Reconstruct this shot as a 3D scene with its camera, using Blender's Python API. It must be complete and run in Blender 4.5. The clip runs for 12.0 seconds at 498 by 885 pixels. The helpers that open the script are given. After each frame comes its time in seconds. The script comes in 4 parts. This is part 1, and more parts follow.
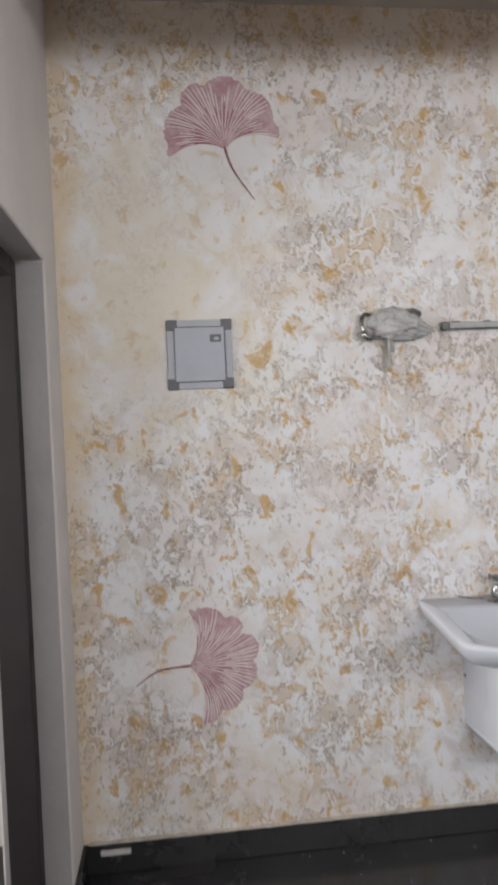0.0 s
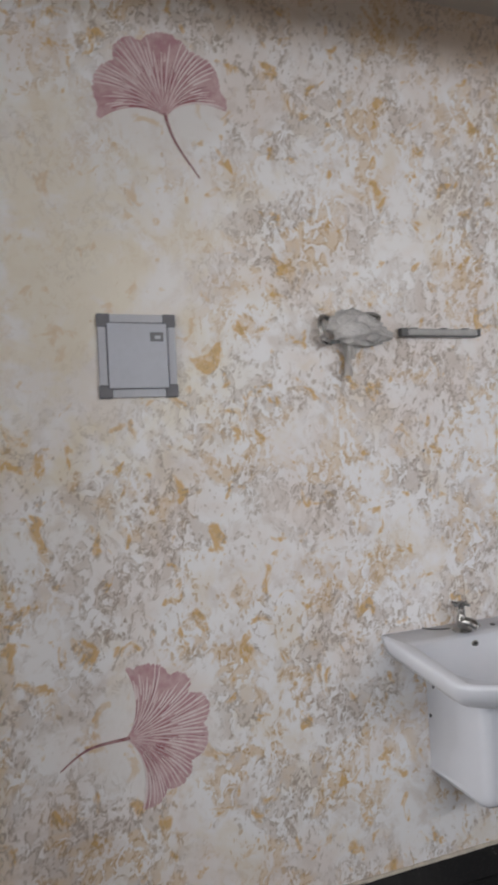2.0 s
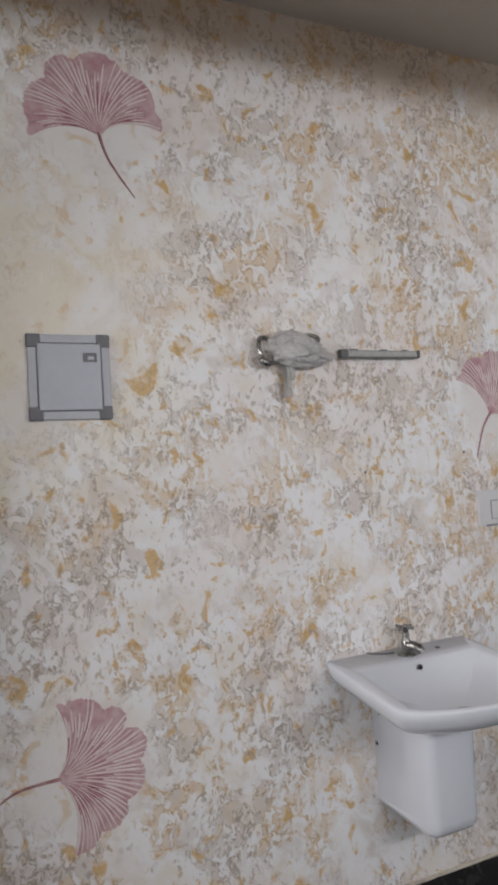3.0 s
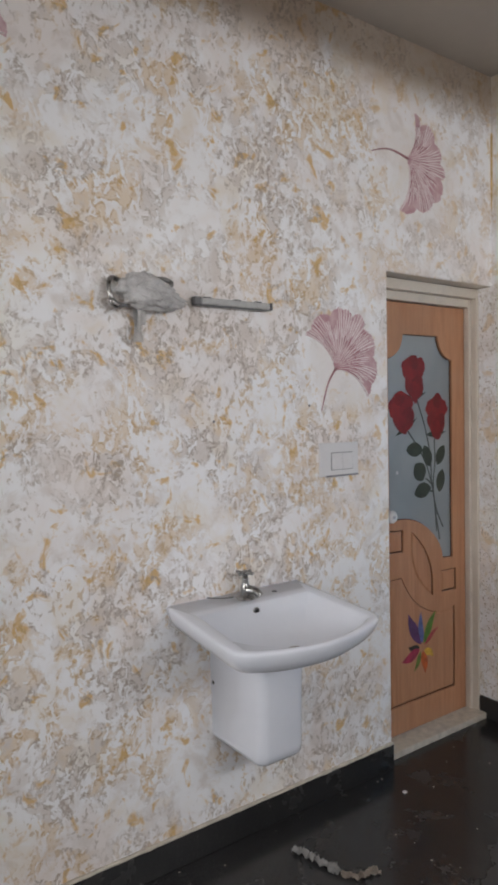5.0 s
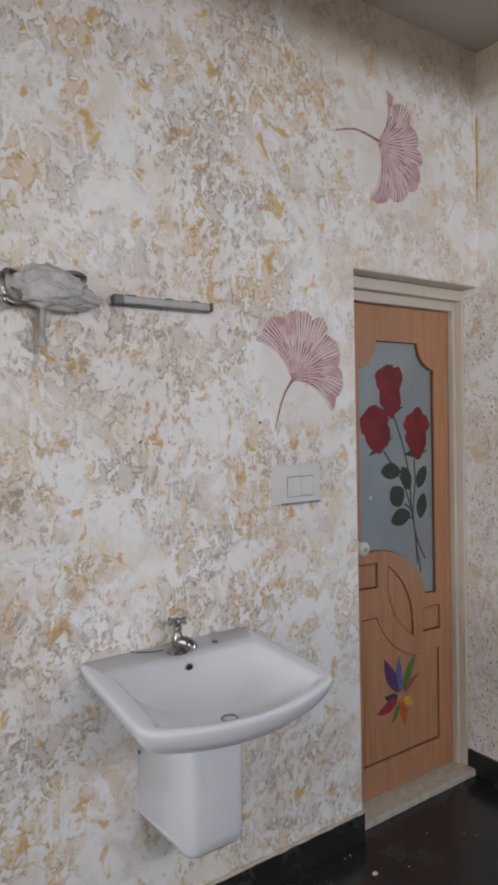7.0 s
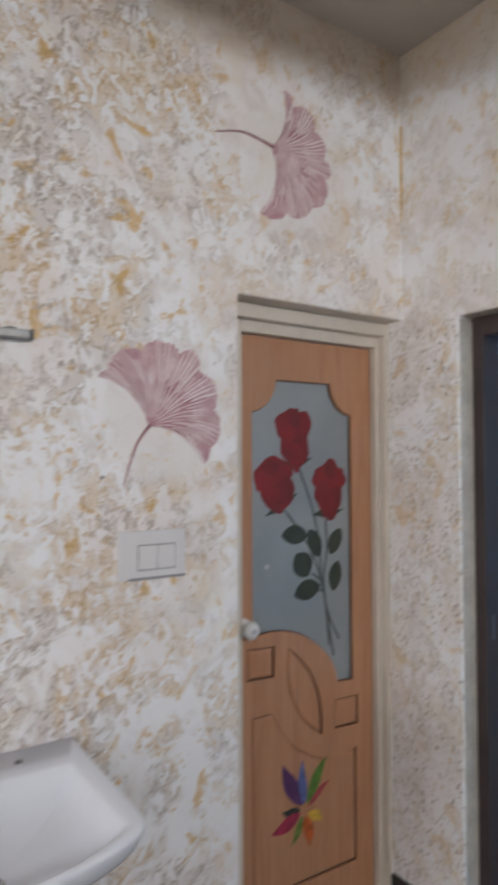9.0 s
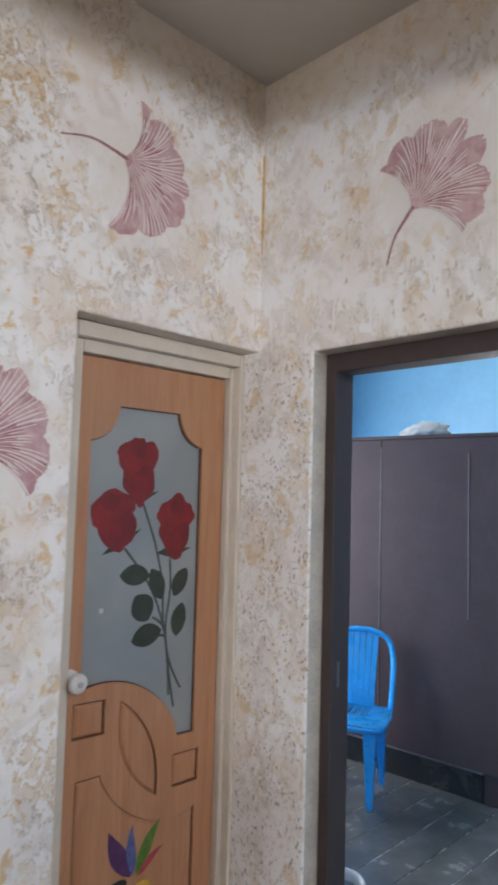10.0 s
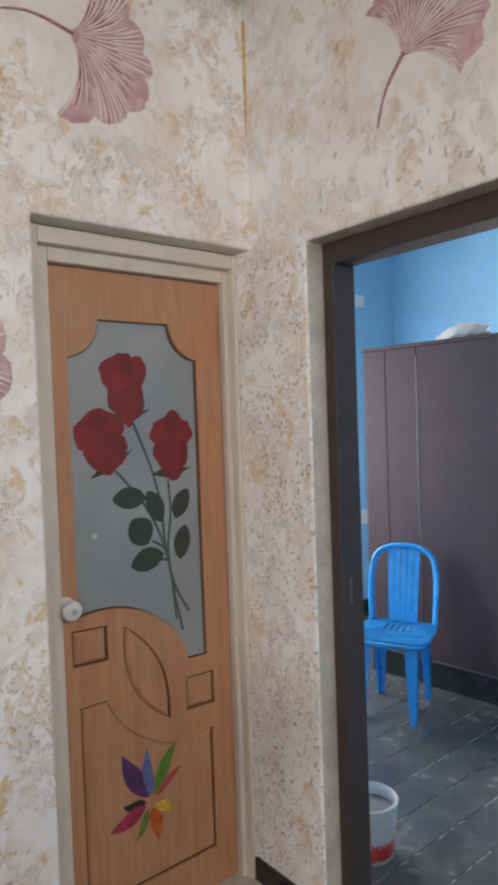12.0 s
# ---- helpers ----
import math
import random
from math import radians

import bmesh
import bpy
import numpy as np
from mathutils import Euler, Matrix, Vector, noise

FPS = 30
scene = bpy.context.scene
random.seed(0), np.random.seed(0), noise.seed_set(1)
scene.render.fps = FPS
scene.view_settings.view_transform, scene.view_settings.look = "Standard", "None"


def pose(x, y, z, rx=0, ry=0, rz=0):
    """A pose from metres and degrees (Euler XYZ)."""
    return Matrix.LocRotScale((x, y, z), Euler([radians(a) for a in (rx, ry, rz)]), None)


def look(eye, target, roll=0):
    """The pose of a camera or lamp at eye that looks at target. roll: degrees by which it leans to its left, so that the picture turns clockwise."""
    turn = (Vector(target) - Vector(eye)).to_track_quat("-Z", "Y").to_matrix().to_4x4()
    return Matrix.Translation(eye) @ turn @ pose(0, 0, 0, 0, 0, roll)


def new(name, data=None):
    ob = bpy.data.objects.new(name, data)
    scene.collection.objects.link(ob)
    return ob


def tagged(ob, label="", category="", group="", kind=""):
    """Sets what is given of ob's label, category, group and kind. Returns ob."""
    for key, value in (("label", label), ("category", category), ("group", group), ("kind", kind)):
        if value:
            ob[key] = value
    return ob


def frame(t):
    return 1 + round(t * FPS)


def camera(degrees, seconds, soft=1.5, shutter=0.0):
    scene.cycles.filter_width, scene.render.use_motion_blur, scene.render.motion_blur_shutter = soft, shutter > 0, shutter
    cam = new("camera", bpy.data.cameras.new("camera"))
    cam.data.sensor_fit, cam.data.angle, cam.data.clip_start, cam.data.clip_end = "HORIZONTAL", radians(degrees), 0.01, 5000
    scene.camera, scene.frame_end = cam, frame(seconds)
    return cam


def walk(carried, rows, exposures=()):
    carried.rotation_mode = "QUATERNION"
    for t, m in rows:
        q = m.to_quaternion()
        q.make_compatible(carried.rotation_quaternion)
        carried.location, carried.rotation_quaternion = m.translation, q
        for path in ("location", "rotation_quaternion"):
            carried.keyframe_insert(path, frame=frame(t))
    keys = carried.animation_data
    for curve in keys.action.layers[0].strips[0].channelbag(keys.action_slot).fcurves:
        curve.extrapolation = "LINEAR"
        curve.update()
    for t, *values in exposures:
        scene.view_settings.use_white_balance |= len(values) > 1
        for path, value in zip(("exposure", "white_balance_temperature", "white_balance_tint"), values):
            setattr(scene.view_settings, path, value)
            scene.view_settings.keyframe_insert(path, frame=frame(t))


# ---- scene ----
cam = camera(40.7, 12.0, soft=3.3, shutter=0.4)
PATH = [
    (0, (-2.672, -2.407, 1.562), (-2.455, -0.419, 1.516), -2.4),
    (0.5, (-2.7, -2.221, 1.555), (-2.503, -0.232, 1.601), -1.1),
    (1, (-2.807, -2.06, 1.521), (-2.452, -0.092, 1.543), -1.8),
    (1.5, (-2.896, -1.984, 1.534), (-2.35, -0.06, 1.518), -1.2),
    (2, (-2.94, -1.979, 1.542), (-2.269, -0.095, 1.556), -2.9),
    (2.5, (-2.938, -1.955, 1.524), (-2.155, -0.12, 1.668), -4.5),
    (3, (-2.865, -1.961, 1.528), (-2.078, -0.124, 1.613), -3.5),
    (3.5, (-2.84, -1.963, 1.492), (-2.013, -0.142, 1.497), -3.1),
    (3.7, (-2.829, -1.974, 1.479), (-1.971, -0.167, 1.468), -2.3),
    (5.3, (-2.831, -1.946, 1.54), (-1.656, -0.331, 1.44), -1.5),
    (5.5, (-2.812, -1.928, 1.522), (-1.645, -0.306, 1.436), -2.1),
    (6, (-2.696, -1.946, 1.542), (-1.639, -0.251, 1.451), -2.4),
    (6.5, (-2.57, -1.907, 1.527), (-1.493, -0.223, 1.456), -3.3),
    (7, (-2.448, -1.79, 1.549), (-1.314, -0.143, 1.491), -1.2),
    (7.2, (-2.4, -1.748, 1.53), (-1.242, -0.118, 1.475), -2.1),
    (8.8, (-1.885, -1.717, 1.593), (-0.855, -0.003, 1.579), -0.7),
    (9, (-1.845, -1.686, 1.589), (-0.722, -0.032, 1.648), -0.2),
    (9.5, (-1.755, -1.638, 1.607), (-0.435, -0.14, 1.722), 0.9),
    (10, (-1.673, -1.637, 1.614), (-0.275, -0.214, 1.759), 1.6),
    (10.5, (-1.622, -1.666, 1.613), (-0.125, -0.347, 1.753), 0.5),
    (11, (-1.587, -1.675, 1.59), (-0.075, -0.37, 1.681), -0.8),
    (11.5, (-1.499, -1.68, 1.563), (-0.076, -0.274, 1.566), -1.9),
    (12, (-1.404, -1.649, 1.559), (-0.141, -0.1, 1.495), -2.0),
]
walk(cam, [(t, look(eye, target, roll)) for t, eye, target, roll in PATH],
     exposures=[(0, 0.08, 6500, 10), (1, -0.06, 6500, 10), (2.5, -0.16, 6500, 10), (7, -0.17, 6500, 10), (9.5, -0.04, 6500, 10), (10, 0.05, 6480, 10), (10.5, 0.22, 6400, 10), (11, 0.08, 6500, 10), (11.5, -0.08, 6950, 11), (12, 0.03, 6950, 11)])

# ---- world and light ----
world = bpy.data.worlds.new("world")
scene.world = world
world.use_nodes = True
wn = world.node_tree
sky = wn.nodes.new("ShaderNodeTexSky")
sky.sky_type, sky.sun_disc = "NISHITA", False
sky.sun_elevation, sky.sun_rotation = radians(48), radians(200)
wn.links.new(sky.outputs[0], wn.nodes["Background"].inputs[0])
wn.nodes["Background"].inputs[1].default_value = 0.12


def window_light(name, m, w, h, watts, colour):
    """An area lamp in an opening, seen or added, for daylight entering by it."""
    la = bpy.data.lights.new(name, "AREA")
    la.shape, la.size, la.size_y, la.energy, la.color = "RECTANGLE", w, h, watts, colour
    ob = new(name, la)
    ob.matrix_world = m
    return ob


# high windows assumed in the unseen hall behind, and lamps for the rooms next door
window_light("unseen_hall_daylight", look((-0.55, -3.86, 2.35), (-0.55, 0, 2.2)), 3.4, 0.30, 50, (0.985, 0.99, 0.995))
window_light("unseen_hall_daylight", look((-3.75, -3.86, 2.35), (-3.75, 0, 2.2)), 1.8, 0.30, 38, (0.985, 0.99, 0.995))
# fill lamp added beyond the west doorway to brighten the east wall
window_light("store_fill", look((-5.02, -0.95, 1.5), (0, -0.95, 1.6)), 1.2, 1.1, 46, (1.0, 0.985, 0.96))
window_light("room_light", look((3.10, 0.27, 1.40), (0, -0.4, 1.2)), 0.62, 1.2, 78, (0.97, 0.98, 1.0))
# added lamp, out of view, that brightens the wardrobe front
window_light("room_light", look((1.05, 1.985, 1.5), (1.05, 0, 1.4)), 1.2, 1.3, 74, (0.98, 0.985, 1.0))


# ---- materials ----
class Nodes:
    """Short hand for building a node material."""

    def __init__(self, name, rough=0.6, metal=0.0, spec=0.5):
        self.mat = bpy.data.materials.new(name)
        self.mat.use_nodes = True
        self.t = self.mat.node_tree
        self.b = self.t.nodes["Principled BSDF"]
        self.b.inputs["Roughness"].default_value = rough
        self.b.inputs["Metallic"].default_value = metal
        self.b.inputs["Specular IOR Level"].default_value = spec
        self.co = self.t.nodes.new("ShaderNodeTexCoord").outputs["Object"]

    def put(self, socket, value):
        if isinstance(value, bpy.types.NodeSocket):
            self.t.links.new(value, socket)
        else:
            socket.default_value = value

    def noise(self, scale, detail=3.0, rough=0.55, distort=0.0, vec=None):
        n = self.t.nodes.new("ShaderNodeTexNoise")
        n.inputs["Scale"].default_value, n.inputs["Detail"].default_value = scale, detail
        n.inputs["Roughness"].default_value, n.inputs["Distortion"].default_value = rough, distort
        self.put(n.inputs["Vector"], vec or self.co)
        return n.outputs["Fac"]

    def mapped(self, loc=(0, 0, 0), rot=(0, 0, 0), scale=(1, 1, 1), vec=None):
        n = self.t.nodes.new("ShaderNodeMapping")
        n.inputs["Location"].default_value = loc
        n.inputs["Rotation"].default_value = [radians(a) for a in rot]
        n.inputs["Scale"].default_value = scale
        self.put(n.inputs["Vector"], vec or self.co)
        return n.outputs[0]

    def ramp(self, value, lo, hi, a=0.0, b=1.0):
        n = self.t.nodes.new("ShaderNodeMapRange")
        n.interpolation_type = "SMOOTHSTEP"
        self.put(n.inputs["Value"], value)
        for k, v in (("From Min", lo), ("From Max", hi), ("To Min", a), ("To Max", b)):
            n.inputs[k].default_value = v
        return n.outputs[0]

    def math(self, op, a, b=0.0):
        n = self.t.nodes.new("ShaderNodeMath")
        n.operation = op
        self.put(n.inputs[0], a)
        self.put(n.inputs[1], b)
        return n.outputs[0]

    def mix(self, fac, a, b):
        n = self.t.nodes.new("ShaderNodeMix")
        n.data_type = "RGBA"
        self.put(n.inputs["Factor"], fac)
        for s, v in ((n.inputs[6], a), (n.inputs[7], b)):
            self.put(s, v if isinstance(v, bpy.types.NodeSocket) else (*v, 1))
        return n.outputs[2]

    def away(self, place):
        n = self.t.nodes.new("ShaderNodeVectorMath")
        n.operation = "DISTANCE"
        self.put(n.inputs[0], self.co)
        n.inputs[1].default_value = place
        return n.outputs["Value"]

    def island(self):
        return self.t.nodes.new("ShaderNodeNewGeometry").outputs["Random Per Island"]

    def each(self):
        return self.t.nodes.new("ShaderNodeObjectInfo").outputs["Random"]

    def bump(self, height, strength=0.3, distance=0.003):
        n = self.t.nodes.new("ShaderNodeBump")
        n.inputs["Strength"].default_value, n.inputs["Distance"].default_value = strength, distance
        self.put(n.inputs["Height"], height)
        self.put(self.b.inputs["Normal"], n.outputs[0])

    def done(self, colour, rough=None):
        self.put(self.b.inputs["Base Color"], colour if isinstance(colour, bpy.types.NodeSocket) else (*colour, 1))
        if rough is not None:
            self.put(self.b.inputs["Roughness"], rough)
        return self.mat


def simple(name, colour, rough=0.5, metal=0.0, vary=0.12, scale=12.0, relief=0.0, spec=0.5):
    """A plain surface with a slight unevenness of tone at two scales."""
    n = Nodes(name, rough, metal, spec)
    f = n.math("ADD", n.math("MULTIPLY", n.noise(scale, 4), 0.65), n.math("MULTIPLY", n.noise(scale * 9, 3), 0.35))
    c = n.mix(n.ramp(f, 0.3, 0.7), [v * (1 - vary) for v in colour], [min(1, v * (1 + vary)) for v in colour])
    if relief:
        n.bump(n.noise(scale * 6, 4), relief, 0.002)
    return n.done(c, n.ramp(f, 0.3, 0.7, max(0.02, rough - 0.06), min(1, rough + 0.08)))


LEAF_SPOTS = ((-2.46, 0, 2.62), (-2.58, 0, 0.72), (-0.98, 0, 1.74), (-0.54, 0, 2.53), (-0.026, -0.69, 2.53))


def textured_plaster(name, brushed=False):
    """White knock-down plaster with ochre and brown-grey colour rubbed into its hollows; smoothed round the leaves.
    brushed: the softer finish of the east wall, with olive-yellow strokes above and fine pits below the door head."""
    n = Nodes(name, 0.62, 0, 0.3)
    axes = n.t.nodes.new("ShaderNodeSeparateXYZ")
    n.put(axes.inputs[0], n.co)
    # how rough the trowel left it: patchy, none round the leaves and near the panel
    patch = n.ramp(n.noise(2.7, 4, 0.6), 0.28, 0.56)
    smooth = n.ramp(n.away((-2.80, 0, 2.05)), 0.30, 0.70, 0.22, 1)
    for spot in LEAF_SPOTS:
        smooth = n.math("MULTIPLY", smooth, n.ramp(n.math("ADD", n.away(spot), n.math("MULTIPLY", n.noise(7, 3), 0.12)), 0.20, 0.31, 0.06, 1))
    patch = n.math("MULTIPLY", patch, smooth)
    patch = n.math("MULTIPLY", patch, 0.55 if brushed else n.ramp(axes.outputs[0], -1.05, -0.65, 1, 0.62))
    # knocked-down islands: their ragged rims catch the colour, and the hollows between them hold a thin wash
    worm = n.noise(24, 5, 0.60, 1.0, n.mapped(rot=(52, 0, 0), scale=(1.0, 1.0, 0.5)) if brushed else n.mapped(rot=(0, 28, 0), scale=(1.0, 1.0, 0.74)))
    line = n.ramp(n.math("ABSOLUTE", n.math("SUBTRACT", worm, 0.5)), 0.012, 0.050, 1, 0)
    gate = n.ramp(n.noise(6.5, 5, 0.66, 0.5, n.mapped(loc=(2, 5, 1))), 0.44, 0.515)
    lines = n.math("MULTIPLY", n.math("MULTIPLY", line, gate), patch)
    broken = n.ramp(n.noise(48, 3, 0.6, 0.4, n.mapped(loc=(6, 1, 4))), 0.40, 0.52, 0.15, 1)
    lines = n.math("MULTIPLY", lines, broken)
    hollow = n.math("MULTIPLY", n.math("MULTIPLY", n.ramp(worm, 0.44, 0.50, 1, 0), gate), patch)
    pit = n.noise(52, 4, 0.6, 0.5, n.mapped(loc=(3.1, 0, 1.7), rot=(0, -38, 0), scale=(1, 1, 0.60)))
    pits = n.ramp(n.math("SUBTRACT", pit, n.math("SUBTRACT", 0.70, n.math("MULTIPLY", patch, 0.150))), 0.0, 0.05)
    pits = n.math("MULTIPLY", pits, n.ramp(n.noise(5.5, 4, 0.6, 0.3, n.mapped(loc=(8, 1, 3))), 0.40, 0.52, 0.10, 1))
    # ground: white with broad cream and grey-beige washes
    wash = n.ramp(n.noise(2.6, 4, 0.6, 0.4, n.mapped(loc=(7, 2, 5))), 0.44, 0.66)
    ground = n.mix(wash, (0.93, 0.93, 0.95), (0.875, 0.82, 0.80))
    cloud = n.ramp(n.noise(7.5, 5, 0.65, 0.5), 0.50, 0.66)
    ground = n.mix(n.math("MULTIPLY", cloud, 0.48), ground, (0.68, 0.61, 0.565))
    # ochre rubbed on in blots and faint veils
    blot = n.noise(13, 4, 0.58, 0.6, n.mapped(loc=(1.3, 4, 2.2), scale=(1, 1, 0.85)))
    blots = n.math("MULTIPLY", n.math("MULTIPLY", n.ramp(blot, 0.585, 0.66), n.ramp(n.noise(45, 4, 0.6), 0.30, 0.50, 0.55, 1)), 0.80)
    blots = n.math("MULTIPLY", blots, 0.5 if brushed else n.ramp(axes.outputs[0], -1.0, -0.65, 1, 0.6))
    veil = n.math("MULTIPLY", n.ramp(n.noise(4.4, 4, 0.6, 0.3, n.mapped(loc=(9, 4, 2.2))), 0.54, 0.68), 0.30)
    halo = n.ramp(smooth, 0.06, 0.8, 0.55, 0)
    c = n.mix(veil, ground, (0.78, 0.66, 0.47))
    # a yellowed, trowelled-smooth stretch round the electrical box
    cream = n.math("MULTIPLY", n.ramp(n.away((-2.82, 0, 2.0)), 0.2, 0.8, 0.7, 0), n.ramp(n.noise(5.5, 4, 0.6, 0.5, n.mapped(loc=(3, 3, 9))), 0.40, 0.62))
    c = n.mix(cream, c, (0.83, 0.71, 0.45))
    # where the rubbed-in colour runs to ochre, and where to brown-grey
    tone = n.ramp(n.noise(4.6, 4, 0.6, 0.3, n.mapped(loc=(4, 1, 8))), 0.47, 0.57)
    c = n.mix(n.math("MULTIPLY", hollow, 0.62), c, n.mix(tone, (0.65, 0.575, 0.525), (0.73, 0.56, 0.36)))
    c = n.mix(blots, c, (0.68, 0.43, 0.13))
    c = n.mix(halo, c, (0.85, 0.825, 0.815))
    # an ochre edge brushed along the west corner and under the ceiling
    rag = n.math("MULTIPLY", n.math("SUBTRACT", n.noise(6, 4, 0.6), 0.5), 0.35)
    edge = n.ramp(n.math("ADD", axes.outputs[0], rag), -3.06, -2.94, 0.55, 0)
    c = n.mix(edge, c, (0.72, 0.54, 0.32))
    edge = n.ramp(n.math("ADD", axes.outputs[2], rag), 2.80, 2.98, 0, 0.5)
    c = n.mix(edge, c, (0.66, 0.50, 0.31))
    c = n.mix(n.math("MULTIPLY", lines, 0.78 if brushed else 0.82), c, n.mix(tone, (0.48, 0.41, 0.29), (0.58, 0.43, 0.17)) if brushed else n.mix(tone, (0.38, 0.305, 0.245), (0.55, 0.35, 0.13)))
    c = n.mix(n.math("MULTIPLY", pits, 0.60), c, n.mix(tone, (0.45, 0.375, 0.32), (0.58, 0.40, 0.19)))
    if brushed:
        low = n.ramp(axes.outputs[2], 2.02, 2.12, 1, 0)
        fine = n.ramp(n.noise(105, 3, 0.6, 0.3, n.mapped(scale=(1, 1, 0.7))), 0.575, 0.64)
        fine = n.math("MULTIPLY", n.math("MULTIPLY", fine, low), n.ramp(n.noise(14, 3), 0.36, 0.5))
        c = n.mix(n.math("MULTIPLY", fine, 0.85), c, (0.33, 0.24, 0.175))
        pits = n.math("MAXIMUM", pits, fine)
    h = n.math("SUBTRACT", n.math("MULTIPLY", n.noise(90, 3), 0.10), n.math("ADD", n.math("MULTIPLY", lines, 0.25), n.math("MULTIPLY", pits, 0.9)))
    n.bump(h, 0.7, 0.003)
    return n.done(c)


plaster = textured_plaster("textured_plaster")
brushed_plaster = textured_plaster("brushed_plaster", True)
white_wall = simple("white_wall_paint", (0.66, 0.625, 0.61), 0.7, vary=0.05, scale=3, relief=0.08)
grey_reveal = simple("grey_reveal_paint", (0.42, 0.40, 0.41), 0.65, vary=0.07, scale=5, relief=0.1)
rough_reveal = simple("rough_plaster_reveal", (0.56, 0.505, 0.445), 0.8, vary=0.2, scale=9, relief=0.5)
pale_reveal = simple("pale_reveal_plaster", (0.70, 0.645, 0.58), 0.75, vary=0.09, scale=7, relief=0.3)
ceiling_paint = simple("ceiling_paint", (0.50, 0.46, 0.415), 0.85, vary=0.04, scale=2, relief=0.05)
blue_paint = simple("blue_wall_paint", (0.27, 0.55, 0.78), 0.5, vary=0.07, scale=2.2, relief=0.05)
# the frame brown again, with the west doorway's shade put into the colour
shaded_frame = simple("shaded_brown_paint", (0.026, 0.021, 0.023), 0.6, vary=0.2, scale=14, relief=0.12)
dark_frame = simple("dark_brown_paint", (0.055, 0.038, 0.038), 0.58, vary=0.2, scale=14, relief=0.12)
cream_paint = simple("cream_gloss_paint", (0.67, 0.605, 0.53), 0.42, vary=0.06, scale=8, relief=0.06)
# dark brown that paints in the shade of the door's grooves
groove_shade = simple("dark_groove_shade", (0.10, 0.045, 0.025), 0.7, vary=0.2, scale=30)
caulk = simple("cream_mortar", (0.55, 0.50, 0.43), 0.85, vary=0.2, scale=30, relief=0.4)
ceramic = simple("white_ceramic", (0.78, 0.81, 0.89), 0.12, vary=0.015, scale=4)
chrome = simple("chrome", (0.32, 0.315, 0.31), 0.28, 1.0, vary=0.1, scale=40)
dark_hole = simple("dark_hole", (0.012, 0.012, 0.012), 0.6)
white_plastic = simple("white_plastic", (0.74, 0.73, 0.74), 0.35, vary=0.03, scale=10)
switch_line = simple("grey_gap_and_shade", (0.30, 0.30, 0.32), 0.6)
panel_grey = simple("grey_panel_plastic", (0.45, 0.47, 0.54), 0.4, vary=0.05, scale=8)
panel_edge = simple("light_grey_trim", (0.46, 0.475, 0.53), 0.42, vary=0.05, scale=10)
panel_corner = simple("dark_grey_corner", (0.15, 0.15, 0.17), 0.5, vary=0.1, scale=20)
ink = simple("label_ink", (0.04, 0.045, 0.05), 0.5)
bar_grey = simple("dusty_grey_metal", (0.42, 0.42, 0.42), 0.45, 0.2, vary=0.15, scale=30)
bar_cap = simple("dark_end_cap", (0.13, 0.13, 0.135), 0.4, vary=0.15, scale=30)
wrap = simple("grey_plastic_film", (0.52, 0.51, 0.51), 0.32, vary=0.25, scale=22, relief=0.5)
film = simple("pale_plastic_film", (0.74, 0.72, 0.71), 0.4, vary=0.15, scale=22, relief=0.3)
ochre_run = simple("ochre_paint_run", (0.66, 0.47, 0.22), 0.6, vary=0.25, scale=30, relief=0.3)
leaf_green = simple("dark_leaf_paint", (0.035, 0.045, 0.03), 0.45, vary=0.35, scale=25)
stem_paint = simple("stem_paint", (0.075, 0.085, 0.08), 0.5, vary=0.25, scale=25)
rose_dark = simple("dark_red_paint", (0.175, 0.0105, 0.013), 0.5, vary=0.25, scale=20)
rose_mid = simple("red_paint", (0.215, 0.012, 0.015), 0.5, vary=0.25, scale=18)
rose_light = simple("bright_red_paint", (0.24, 0.015, 0.017), 0.5, vary=0.25, scale=18)
chair_blue = simple("blue_plastic", (0.025, 0.33, 0.76), 0.28, vary=0.015, scale=10)
wardrobe_paint = simple("dark_wardrobe_laminate", (0.073, 0.054, 0.061), 0.65, vary=0.10, scale=5, spec=0.12)
wardrobe_edge = simple("pale_edge_strip", (0.17, 0.15, 0.16), 0.4, vary=0.1, scale=20)
paper = simple("brown_paper", (0.42, 0.36, 0.31), 0.8, vary=0.2, scale=25)
cloth = simple("pale_cloth", (0.70, 0.66, 0.66), 0.8, vary=0.08, scale=20, relief=0.3)
bucket_white = simple("white_bucket_plastic", (0.46, 0.47, 0.50), 0.4, vary=0.08, scale=10)
bucket_red = simple("red_print", (0.45, 0.035, 0.03), 0.5, vary=0.4, scale=25)
white_frame = simple("white_window_paint", (0.7, 0.7, 0.7), 0.5, vary=0.05)
grille_paint = simple("grille_paint", (0.45, 0.42, 0.36), 0.5, vary=0.1)


def granite():
    n = Nodes("black_granite", 0.22, 0, 0.5)
    dust = n.ramp(n.noise(3.5, 6, 0.65, 0.4), 0.48, 0.72)
    grain = n.ramp(n.noise(180, 2), 0.55, 0.7)
    c = n.mix(n.math("MULTIPLY", grain, 0.35), (0.022, 0.022, 0.023), (0.05, 0.049, 0.048))
    c = n.mix(n.math("MULTIPLY", dust, 0.35), c, (0.075, 0.072, 0.070))
    n.bump(n.noise(25, 4), 0.06, 0.002)
    return n.done(c, n.ramp(dust, 0, 1, 0.2, 0.5))


